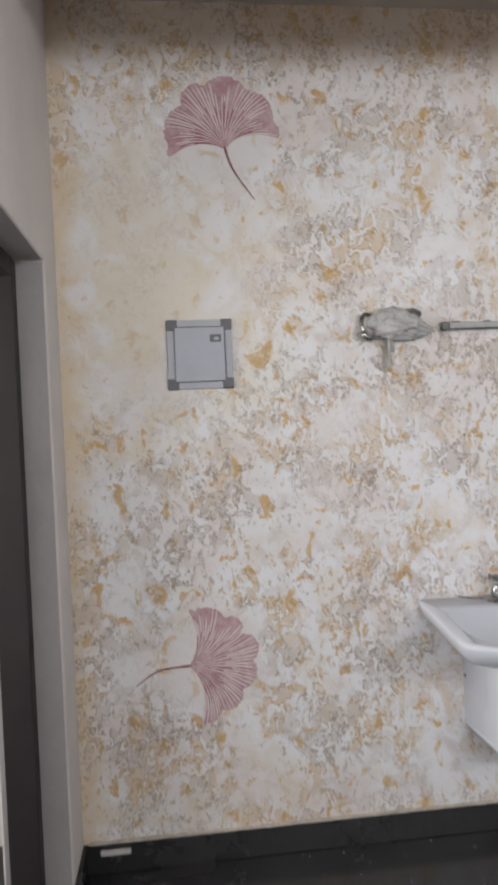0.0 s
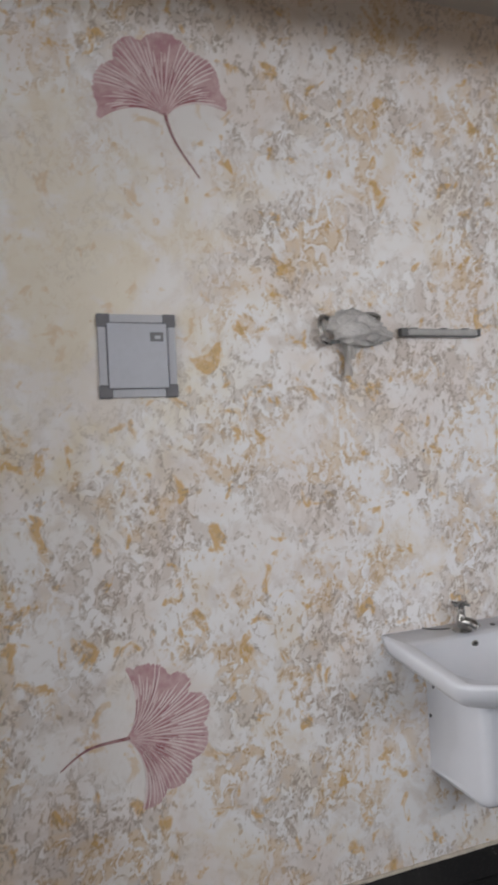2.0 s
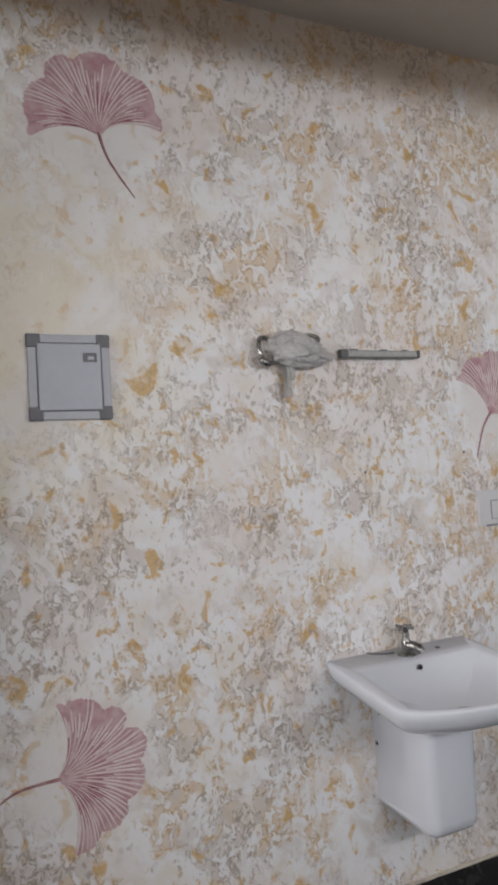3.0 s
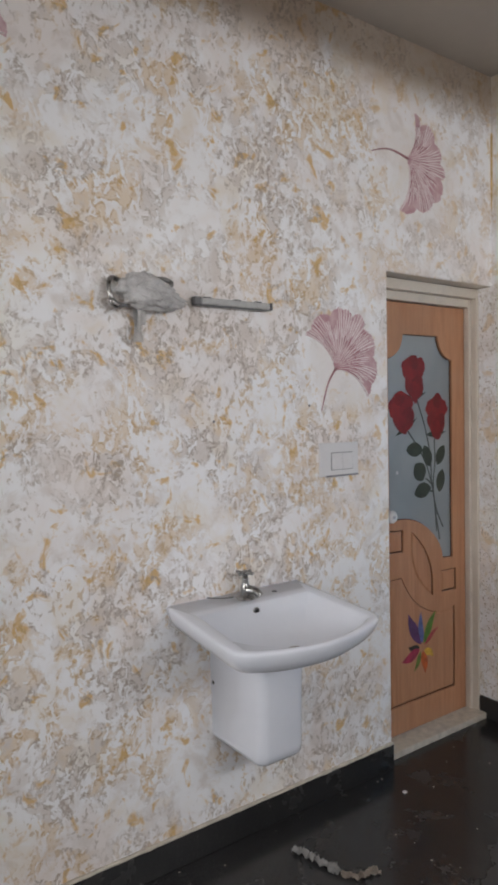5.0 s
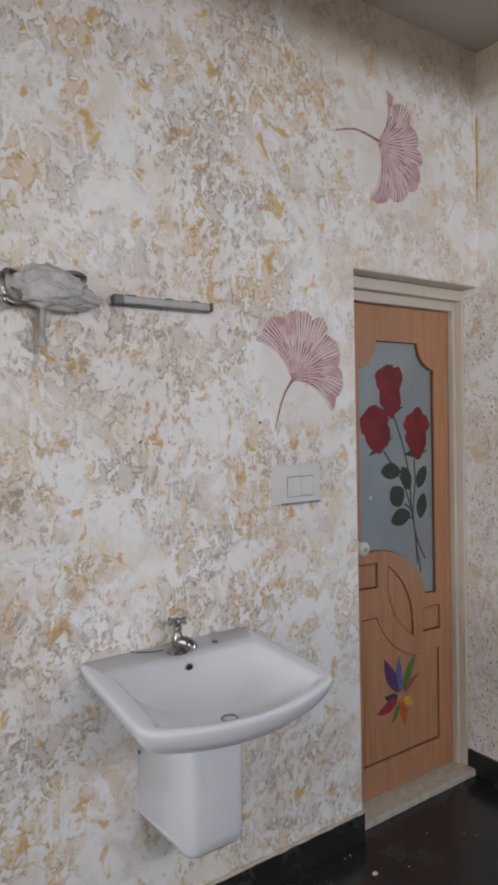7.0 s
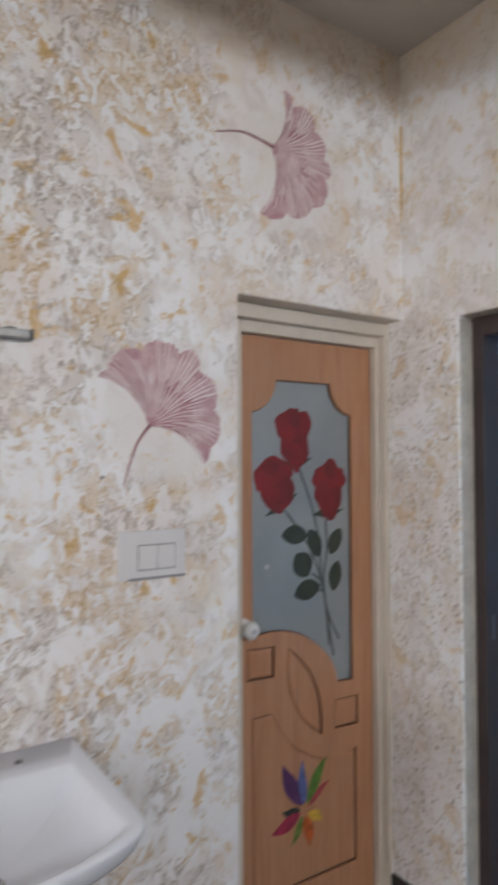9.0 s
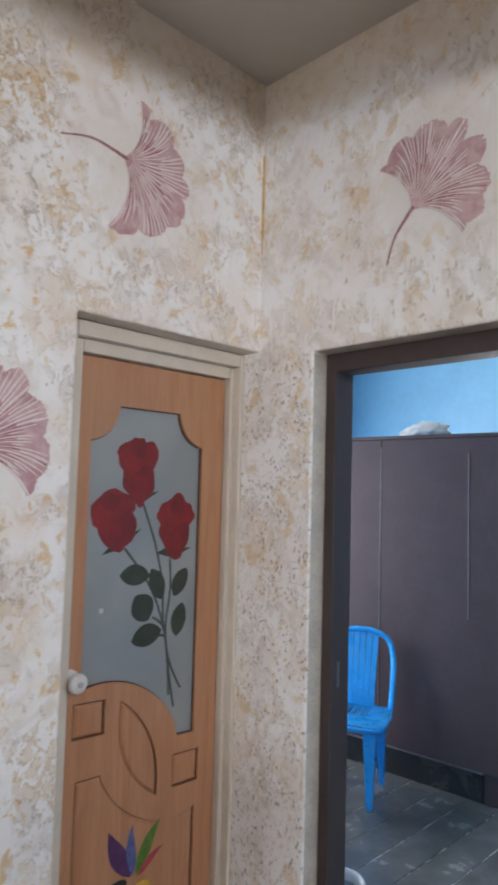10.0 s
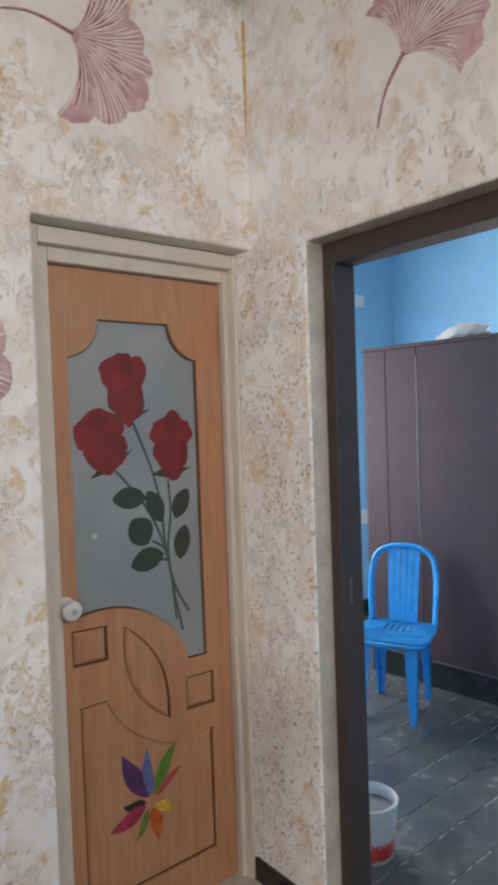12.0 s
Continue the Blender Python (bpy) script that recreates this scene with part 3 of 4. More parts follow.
def painted_rose(cx, cz, w, h, turn, seed):
    """A rose head painted in overlapping petals, with sepals, on the pane."""
    bm = bmesh.new()
    c, s = math.cos(turn), math.sin(turn)

    def at(u, v):
        return cx + c * u * w - s * v * h, cz + s * u * w + c * v * h

    for k in (-1, 1):
        x, z = at(0.40 * k, -0.74)
        tip = at(0.98 * k, -0.62 if k > 0 else -0.84)
        b0, b1 = at(0.1 * k, -0.95), at(0.45 * k, -0.66)
        flat_shape(bm, [b0, tip, b1], GY - 0.0002, 3)
    layers = ((0, -0.28, 0.78, 0.72, 0.0, 1), (0.0, 0.34, 0.92, 0.60, 0.0, 1), (-0.42, 0.30, 0.58, 0.44, 0.5, 2), (0.44, 0.34, 0.52, 0.42, -0.5, 1),
              (0.02, 0.62, 0.40, 0.30, 0.1, 0), (-0.22, -0.28, 0.52, 0.50, 0.35, 2), (0.24, -0.38, 0.48, 0.52, -0.3, 0), (-0.02, -0.52, 0.44, 0.40, 0.1, 1))
    for k, (u, v, pw, ph, tn, m) in enumerate(layers):
        x, z = at(u, v)
        flat_shape(bm, petal(x, z, pw * w, ph * h, turn + tn, 0.30, seed + 1.7 * k), GY - 0.0004 - 0.0002 * k, m)
    part("painted_rose", bm, [rose_dark, rose_mid, rose_light, leaf_green], glass, "red painted rose head")


painted_rose(-0.414, 1.672, 0.080, 0.114, 0.06, 1.0)
painted_rose(-0.494, 1.512, 0.084, 0.096, 0.38, 4.0)
painted_rose(-0.257, 1.492, 0.076, 0.110, -0.06, 8.0)


def painted_leaf(cx, cz, length, width, turn):
    bm = bmesh.new()
    loop = []
    for k in range(24):
        u = -1 + k / 6 if k < 12 else 3 - k / 6
        side = 1 if k < 12 else -1
        x, z = length * 1.12 * u, width * 1.12 * side * (1 - u * u) ** 0.8 + 0.10 * width * (1 - u * u)
        c, s = math.cos(turn), math.sin(turn)
        loop.append((cx + c * x - s * z, cz + s * x + c * z))
    flat_shape(bm, loop, GY - 0.0006, 0)
    part("painted_leaf", bm, leaf_green, glass)


for cx, cz, ln, wd, turn in ((-0.436, 1.337, 0.052, 0.030, -0.05), (-0.350, 1.305, 0.050, 0.028, -1.15), (-0.252, 1.305, 0.047, 0.027, 1.05),
                             (-0.405, 1.233, 0.044, 0.040, -1.0), (-0.252, 1.182, 0.050, 0.028, 1.35), (-0.382, 1.143, 0.054, 0.032, 0.2)):
    painted_leaf(cx + 0.022, cz, ln, wd, turn)


def ribbon(bm, pts, width, y, mat=0):
    """A flat painted line."""
    p = [Vector((a, b)) for a, b in pts]
    row = []
    for i, q in enumerate(p):
        d = (p[min(i + 1, len(p) - 1)] - p[max(i - 1, 0)]).normalized()
        nrm = Vector((-d.y, d.x)) * width / 2
        row.append((bm.verts.new((q.x + nrm.x, y, q.y + nrm.y)), bm.verts.new((q.x - nrm.x, y, q.y - nrm.y))))
    for a, b in zip(row, row[1:]):
        bm.faces.new((a[0], a[1], b[1], b[0])).material_index = mat


for k, pts in enumerate((((-0.395, 1.57), (-0.352, 1.46), (-0.325, 1.32), (-0.315, 1.18), (-0.285, 1.05), (-0.235, 0.955)),
            ((-0.465, 1.425), (-0.40, 1.34), (-0.338, 1.23), (-0.300, 1.10), (-0.283, 0.94)),
            ((-0.288, 1.385), (-0.292, 1.27), (-0.305, 1.17), (-0.292, 1.05), (-0.262, 0.90)),
            ((-0.36, 1.20), (-0.335, 1.185), (-0.308, 1.16)), ((-0.332, 1.14), (-0.31, 1.135)))):
    bm = bmesh.new()
    ribbon(bm, [(v.x + 0.020 * min(1.0, max(0.0, (1.5 - v.y) * 5)), v.y) for v in smooth_curve([(a, b, 0) for a, b in pts], 5)], 0.0085, GY - 0.00025 - 0.00006 * k)
    part("painted_stem", bm, stem_paint, glass)

# a rainbow-coloured flower motif on the lower panel
FX, FZ, FY = -0.388, 0.405, DY + 0.0002
for k, (ang, ln, wd, col) in enumerate(((118, 0.20, 0.030, (0.10, 0.035, 0.12)), (92, 0.175, 0.018, (0.10, 0.13, 0.32)), (58, 0.19, 0.022, (0.10, 0.20, 0.03)), (32, 0.14, 0.012, (0.35, 0.05, 0.06)),
                                     (168, 0.10, 0.016, (0.03, 0.035, 0.03)), (196, 0.15, 0.024, (0.34, 0.03, 0.07)), (240, 0.12, 0.014, (0.13, 0.20, 0.04)), (278, 0.13, 0.022, (0.50, 0.10, 0.02)),
                                     (322, 0.10, 0.018, (0.60, 0.36, 0.04)))):
    bm = bmesh.new()
    a, loop = radians(ang), []
    c, s = math.cos(a), math.sin(a)
    for i in range(18):
        t = i / 9 if i < 9 else (18 - i) / 9
        side = 1 if i < 9 else -1
        u = 0.018 + t * (ln - 0.018)
        w = wd * side * math.sin(math.pi * min(1, t) ** 0.8) + 0.012 * math.sin(math.pi * t) * t
        loop.append((FX + c * u - s * w, FZ + s * u + c * w))
    flat_shape(bm, loop, FY - 0.0001 * k, 0)
    part("painted_petal", bm, simple("petal_paint", col, 0.45, vary=0.4, scale=30), door)


# ---- ginkgo leaves modelled in the plaster ----
def ginkgo(base, wall, axis, spread, lobes, stem, seed, label):
    """A fan of ribs raised on the wall. axis: where the fan points, in degrees; spread: half its opening;
    lobes: (angle, half width, radius); stem: its end and its bend, as (angle, length)."""
    rng = random.Random(seed)
    it = thing("ginkgo_leaf_relief", label, "wall relief", base, "ginkgo leaves on the wall")

    def place(h, v, out):
        return (base[0] + h, -out, base[2] + v) if wall == "north" else (base[0] - out, base[1] - h, base[2] + v)

    def radius(deg):
        best = 0.0
        for a, w, r in lobes:
            d = abs(deg - a) / (1.3 * w)
            best = max(best, r * (1 - 0.15 * d ** 2.2) if d < 1.6 else 0)
        return max(best, 0.13) * (1 + 0.022 * noise.noise((deg * 0.55, seed, 0)) + 0.02 * noise.noise((deg * 0.16, 3, seed)) - 0.045 * abs(noise.noise((deg * 0.9, seed, 7))))

    def fan(f, t):
        """Angle and radius at f in -1..1 across the fan and t in 0..1 outwards: the ribs bend outwards."""
        end = axis + f * spread
        ang = axis + f * spread * (0.50 + 0.50 * t ** 0.8)
        return radians(ang), radius(end) * t

    nf, nt = 260, 12
    bm = bmesh.new()
    rows = []
    for i in range(nf + 1):
        f = -1 + 2 * i / nf
        row = []
        for j in range(nt + 1):
            t = 0.05 + 0.95 * j / nt
            a, r = fan(f, t)
            edge = min(1, (1 - abs(f)) * 9, (1 - t) * 9)
            row.append(bm.verts.new(place(r * math.cos(a), r * math.sin(a), 0.0006 + 0.0030 * edge ** 0.5)))
        rows.append(row)
    for a, b in zip(rows, rows[1:]):
        for j in range(nt):
            bm.faces.new((a[j], b[j], b[j + 1], a[j + 1]))
    part("blade", bm, blade_pink, it, smooth=True)

    # dark grooves rubbed with crimson, between the pale ribs
    for i in range(46):
        f0 = max(-0.99, min(0.99, -0.98 + 1.96 * (i + 0.5) / 46 + 0.008 * (rng.random() - 0.5)))
        t0, t1 = 0.14 + 0.3 * rng.random(), (0.9 + 0.1 * rng.random()) if noise.noise((i * 0.13, seed, 1)) > 0.05 else 0.5 + 0.35 * rng.random()
        wide = 0.0023 * (0.5 + 1.1 * rng.random())
        bm = bmesh.new()
        ring = []
        for j in range(9):
            t = t0 + (t1 - t0) * j / 8
            a, r = fan(f0 + 0.006 * noise.noise((i * 2.3, t * 5, seed + 4)), t)
            w = wide * (0.25 + 1.2 * math.sin(3.0 * j / 8)) / r
            ring.append([bm.verts.new(place(r * math.cos(a + w * k), r * math.sin(a + w * k), h)) for k, h in ((-1, 0.0024), (0, 0.0043), (1, 0.0024))])
        for a, b in zip(ring, ring[1:]):
            for k in range(2):
                bm.faces.new((a[k], a[k + 1], b[k + 1], b[k]))
        part("groove", bm, groove_pink, it)

    ribs = 46
    for i in range(ribs):
        f0 = -0.985 + 1.97 * i / (ribs - 1)
        t0 = (0.10, 0.52, 0.28, 0.60)[i % 4] + 0.05 * rng.random()
        t1 = 0.96 + 0.065 * rng.random() if noise.noise((i * 0.13, seed, 1)) > -0.05 else 0.66 + 0.25 * rng.random()
        wide = 0.0031 * (0.6 + 0.8 * rng.random())
        ring = []
        bm = bmesh.new()
        for j in range(12):
            t = t0 + (t1 - t0) * j / 11
            lean = 0.010 * (0.6 - t) * (1 if i % 2 else -1) if t0 > 0.2 else 0
            a, r = fan(max(-1, min(1, f0 + lean + 0.006 * noise.noise((i * 3.1, t * 5, seed)))), t)
            w = wide * (0.45 + 0.75 * t) * (0.3 + 0.7 * min(1, (t1 - t) * 8)) / max(r, 0.02)
            w = min(w, 0.03)
            ring.append([bm.verts.new(place(r * math.cos(a + w * k), r * math.sin(a + w * k), h)) for k, h in ((-1, 0.0020), (-0.5, 0.0052), (0.5, 0.0052), (1, 0.0020))])
        for a, b in zip(ring, ring[1:]):
            for k in range(3):
                bm.faces.new((a[k], a[k + 1], b[k + 1], b[k]))
        part("rib", bm, vein_pink, it)

    (ma, mr), (ea, er) = stem
    pts = [Vector((0.012 * math.cos(radians(axis)), 0.012 * math.sin(radians(axis)), 0)), Vector((mr * math.cos(radians(ma)), mr * math.sin(radians(ma)), 0)), Vector((er * math.cos(radians(ea)), er * math.sin(radians(ea)), 0))]
    line = smooth_curve(pts, 9)
    bm = bmesh.new()
    add_tube(bm, [place(p.x, p.y, 0.002) for p in line], [0.0052 - 0.0034 * k / (len(line) - 1) for k in range(len(line))], 8)
    part("stem", bm, stem_pink, it, smooth=True)
    return settle(it)


ginkgo((-2.451, 0, 2.553), "north", 100, 88, ((180, 13, 0.207), (152, 20, 0.232), (118, 12, 0.256), (88, 17, 0.260), (54, 18, 0.240), (24, 14, 0.212)), ((-70, 0.075), (-61, 0.203)), 1,
       "pink ginkgo leaf modelled in relief on textured plaster, pointing up")
ginkgo((-2.661, 0, 0.713), "north", 4, 84, ((86, 9, 0.205), (62, 17, 0.225), (39, 9, 0.247), (13, 11, 0.264), (-11, 13, 0.252), (-40, 13, 0.236), (-70, 13, 0.226)), ((-175, 0.106), (-163, 0.195)), 2,
       "pink ginkgo leaf modelled in relief on plaster, pointing sideways")
ginkgo((-1.036, 0, 1.686), "north", 54, 84, ((134, 8, 0.200), (108, 16, 0.224), (77, 15, 0.250), (56, 8, 0.268), (32, 14, 0.252), (2, 15, 0.235), (-22, 10, 0.212)), ((-126, 0.062), (-115, 0.174)), 3,
       "pink ginkgo leaf in plaster relief above a switch plate")
ginkgo((-0.614, 0, 2.585), "north", -13, 88, ((71, 9, 0.206), (40, 13, 0.222), (14, 12, 0.232), (-6, 8, 0.252), (-29, 14, 0.260), (-56, 14, 0.243), (-90, 17, 0.234)), ((172, 0.105), (-177, 0.205)), 4,
       "pink ginkgo leaf in plaster relief over the door, drooping")
ginkgo((EAST, -0.605, 2.439), "east", 46, 80, ((122, 8, 0.192), (98, 13, 0.230), (73, 13, 0.256), (53, 7, 0.272), (31, 9, 0.262), (6, 11, 0.242), (-13, 10, 0.230), (-31, 8, 0.196)), ((-129, 0.082), (-119, 0.166)), 5,
       "pink ginkgo leaf in plaster relief over the open doorway")


# ---- the wash basin on its half pedestal ----
def wash_basin():
    it = thing("wash_basin", "white ceramic wall-hung wash basin with half pedestal", "wash basin", (-1.53, -0.2, 0.38))
    cx, w = -1.53, 0.292

    def outline(u, grow, back=0.0):
        """Rim outline: u runs 0..1 round it, from the back left corner along the front to the back right."""
        if u < 0.30:
            t = u / 0.30
            return -w - grow + 0.012 * (1 - t), back - (0.425 - back) * t - grow * t
        if u < 0.70:
            t = (u - 0.30) / 0.40
            x = (w + grow) * (2 * t - 1)
            return x, -0.425 - grow - 0.075 * (1 - (2 * t - 1) ** 2)
        t = (u - 0.70) / 0.30
        return w + grow - 0.012 * t, -(0.425 + grow) * (1 - t) + back * t

    # rings from the wall side of the underside, over the rim, into the bowl
    N = 61

    def eased(pts, times=3):
        """The line with its corners worn round; its ends stay."""
        for _ in range(times):
            pts = [pts[0]] + [((a[0] + 2 * b[0] + c[0]) / 4, (a[1] + 2 * b[1] + c[1]) / 4) for a, b, c in zip(pts, pts[1:], pts[2:])] + [pts[-1]]
        return pts

    edge = eased([outline(k / (N - 1), 0.0) for k in range(N)])

    def top(y):
        return 0.893 + 0.085 * y

    rings = []
    for grow, dz in ((-0.155, -0.124), (-0.115, -0.114), (-0.075, -0.099), (-0.044, -0.081), (-0.024, -0.062), (-0.012, -0.044), (-0.005, -0.026), (-0.001, -0.012), (-0.001, -0.005), (-0.004, -0.001), (-0.012, 0.0)):
        ring = []
        for k in range(N):
            x, y = edge[k]
            sx = 1 + grow / w
            sy = 1 + grow / 0.46
            ring.append((cx + x * sx, min(-0.001, y * sy), top(y * sy) + dz))
        rings.append(ring)
    bm = bmesh.new()
    vr = [[bm.verts.new(p) for p in ring] for ring in rings]
    for a, b in zip(vr, vr[1:]):
        for k in range(N - 1):
            bm.faces.new((a[k], a[k + 1], b[k + 1], b[k]))
        bm.faces.new((a[N - 1], a[0], b[0], b[N - 1]))
    bm.faces.new(vr[0][::-1])
    # bowl: closed rings, rounded rectangle drawn down to the waste

    def bowl(k, f, z):
        """The k-th point of the bowl's ring; f shrinks it towards the waste."""
        u = k / (N - 1)
        if u < 0.30:
            t = u / 0.30
            x, y = -0.252 + 0.02 * (1 - t), -0.115 - 0.296 * t
        elif u < 0.70:
            t = (u - 0.30) / 0.40
            x, y = 0.252 * (2 * t - 1), -0.411 - 0.074 * (1 - (2 * t - 1) ** 2)
        else:
            t = (u - 0.70) / 0.30
            x, y = 0.252 - 0.02 * t, -0.411 + 0.296 * t
        return cx + x * f, -0.31 + (y + 0.31) * f, z

    last = vr[-1]
    for f, dz in ((1.0, -0.001), (0.985, -0.003), (0.955, -0.010), (0.90, -0.026), (0.80, -0.050), (0.64, -0.070), (0.40, -0.081), (0.10, -0.085)):
        ring = []
        for k in range(N):
            x, y, _ = bowl(k, f, 0)
            ring.append(bm.verts.new((x, y, top(y) * f ** 2 + top(-0.31) * (1 - f ** 2) + dz)))
        for k in range(N - 1):
            bm.faces.new((last[k], last[k + 1], ring[k + 1], ring[k]))
        bm.faces.new((last[N - 1], last[0], ring[0], ring[N - 1]))
        last = ring
    bm.faces.new(last)
    bowl_ob = part("bowl", bm, ceramic, it, smooth=True)
    part("waste", add_lathe(bmesh.new(), [(0.024, 0.0), (0.024, 0.003), (0.018, 0.004), (0.016, -0.004)], (cx, -0.332, 0.7808), "z", 24), chrome, bowl_ob, smooth=True)
    bm = add_lathe(bmesh.new(), [(0.0125, 0.0), (0.0125, 0.003), (0.0085, 0.0035)], (cx - 0.006, -0.1305, 0.858), "y", 22)
    over = part("overflow", bm, chrome, bowl_ob)
    part("overflow_hole", add_lathe(bmesh.new(), [(0.0085, 0.0), (0.0085, 0.0042)], (cx - 0.006, -0.1305, 0.858), "y", 18), dark_hole, over)
    part("tap_hole_plug", add_lathe(bmesh.new(), [(0.009, 0.0), (0.009, 0.003), (0.004, 0.004)], (-1.405, -0.060, top(-0.06) - 0.001), "z", 16), panel_corner, bowl_ob)

    # half pedestal: a rounded, tapering shell
    bm = bmesh.new()
    prev = None
    for z, s, front in ((0.372, 0.86, 0.205), (0.378, 0.95, 0.232), (0.392, 0.99, 0.245), (0.42, 1.0, 0.25), (0.55, 1.0, 0.252), (0.70, 1.03, 0.256), (0.771, 1.06, 0.26)):
        half_b, half_f, r = 0.122 * s, 0.092 * s, 0.034
        pts = [(-half_b, 0.0)]
        for cxx, a0, a1 in ((-half_f + r, 180, 270), (half_f - r, 270, 360)):
            for k in range(7):
                a = radians(a0 + (a1 - a0) * k / 6)
                pts.append((cxx + r * math.cos(a), -front + r + r * math.sin(a)))
        pts.append((half_b, 0.0))
        rise = 0.028 * (z < 0.41)
        ring = [bm.verts.new((-1.52 + x, y - 0.001, z + (rise * (1 + y / front) if z < 0.41 else 0))) for x, y in pts]
        if prev:
            for k in range(len(ring) - 1):
                bm.faces.new((prev[k], prev[k + 1], ring[k + 1], ring[k]))
            bm.faces.new((prev[-1], prev[0], ring[0], ring[-1]))
        else:
            bm.faces.new(ring[::-1])
        prev = ring
    bm.faces.new(prev)
    ped = part("half_pedestal", bm, ceramic, it, "white ceramic half pedestal below the bowl", smooth=True)
    for z, y in ((0.705, -0.035), (0.60, -0.012)):
        part("fixing_hole", add_lathe(bmesh.new(), [(0.007, -0.004), (0.007, 0.0015)], (-1.6385 - 0.02 * y, y, z), "x", 14), dark_hole, ped)
    return settle(it)


WB = wash_basin()
WB.location.x += 0.007


def pillar_tap():
    it = thing("pillar_tap", "dull chrome pillar tap with a cross handle on the basin deck", "tap", (-1.535, -0.062, 0.888))
    x, y, z = -1.535, -0.066, 0.8865
    part("base", add_lathe(bmesh.new(), [(0.033, 0.0), (0.033, 0.004), (0.022, 0.009), (0.015, 0.014)], (x, y, z), "z", 26), chrome, it, smooth=True)
    part("body", add_lathe(bmesh.new(), [(0.015, 0.010), (0.0165, 0.025), (0.017, 0.040), (0.013, 0.052), (0.0105, 0.060), (0.012, 0.066), (0.0095, 0.080)], (x, y, z), "z", 24), chrome, it, smooth=True)
    bm = bmesh.new()
    add_tube(bm, smooth_curve([(x, y, z + 0.030), (x + 0.013, y - 0.019, z + 0.031), (x + 0.024, y - 0.035, z + 0.025), (x + 0.030, y - 0.045, z + 0.012)], 6), [0.0155] * 10 + [0.0145] * 6 + [0.0135] * 3, 14)
    part("spout", bm, chrome, it, smooth=True)
    hub = part("handle_hub", add_lathe(bmesh.new(), [(0.010, 0.079), (0.012, 0.084), (0.012, 0.094), (0.007, 0.099)], (x, y, z), "z", 20), chrome, it, smooth=True)
    for a in (20, 110, 200, 290):
        c, s = math.cos(radians(a)), math.sin(radians(a))
        bm = add_tube(bmesh.new(), [(x + c * 0.008, y + s * 0.008, z + 0.089), (x + c * 0.022, y + s * 0.022, z + 0.090), (x + c * 0.032, y + s * 0.032, z + 0.090)], [0.0045, 0.0048, 0.0062], 10)
        part("handle_arm", bm, chrome, hub, smooth=True)
    return settle(it)


TAP = pillar_tap()
TAP.location.x += 0.007
# thin dark tube laid on the deck in place of a shadow line
bm = bmesh.new()
add_tube(bm, smooth_curve([(-1.662, -0.030, 0.905), (-1.64, -0.038, 0.900), (-1.60, -0.046, 0.8955), (-1.568, -0.052, 0.8955)], 6), 0.0026, 8)
tagged(part("deck_shadow_line", bm, bar_cap, smooth=True), "thin dark line on the basin deck beside the tap, put there for a shadow", "string")


# ---- the grey access panel ----
def access_panel():
    x0, x1, z0, z1 = -2.702, -2.468, 1.705, 1.953
    it = thing("distribution_box", "grey plastic distribution box cover with dark corners, set in the wall", "electrical box", ((x0 + x1) / 2, 0, z0))
    part("back_plate", box(x0 + 0.004, -0.006, z0 + 0.004, x1 - 0.004, 0.004, z1 - 0.004, 0.001), panel_edge, it)
    c = 0.036
    part("frame_bar", box(x0 + c, -0.014, z1 - 0.026, x1 - c, -0.004, z1 - 0.002, 0.003), panel_edge, it)
    part("frame_bar", box(x0 + c, -0.014, z0 + 0.002, x1 - c, -0.004, z0 + 0.026, 0.003), panel_edge, it)
    part("frame_bar", box(x0 + 0.002, -0.014, z0 + c, x0 + 0.026, -0.004, z1 - c, 0.003), panel_edge, it)
    part("frame_bar", box(x1 - 0.026, -0.014, z0 + c, x1 - 0.002, -0.004, z1 - c, 0.003), panel_edge, it)
    for sx in (0, 1):
        for sz in (0, 1):
            a = x0 if not sx else x1 - c - 0.004
            b = z0 if not sz else z1 - c - 0.004
            part("corner_cap", box(a, -0.016, b, a + c + 0.004, -0.003, b + c + 0.004, 0.004), panel_corner, it, "dark grey corner cap")
    cover = part("cover", box(x0 + 0.0285, -0.020, z0 + 0.0285, x1 - 0.0285, -0.004, z1 - 0.0285, 0.003), panel_grey, it, "flat grey cover")
    part("dark_gap", box(x0 + 0.0268, -0.0120, z0 + 0.0268, x1 - 0.0268, -0.005, z1 - 0.0268), panel_corner, it)
    lab = part("label", box(-2.548, -0.0206, 1.871, -2.508, -0.0195, 1.898, 0), panel_corner, cover, "small dark printed label")
    part("label_mark", box(-2.534, -0.0210, 1.878, -2.516, -0.0204, 1.888), panel_edge, lab)
    for k in range(4):
        part("print_bar", box(-2.655 + 0.013 * k, -0.0203, 1.908, -2.646 + 0.013 * k, -0.0198, 1.9105), panel_edge, cover)
    return settle(it)


BOX = access_panel()
BOX.location += Vector((0.0125, 0, -0.002))


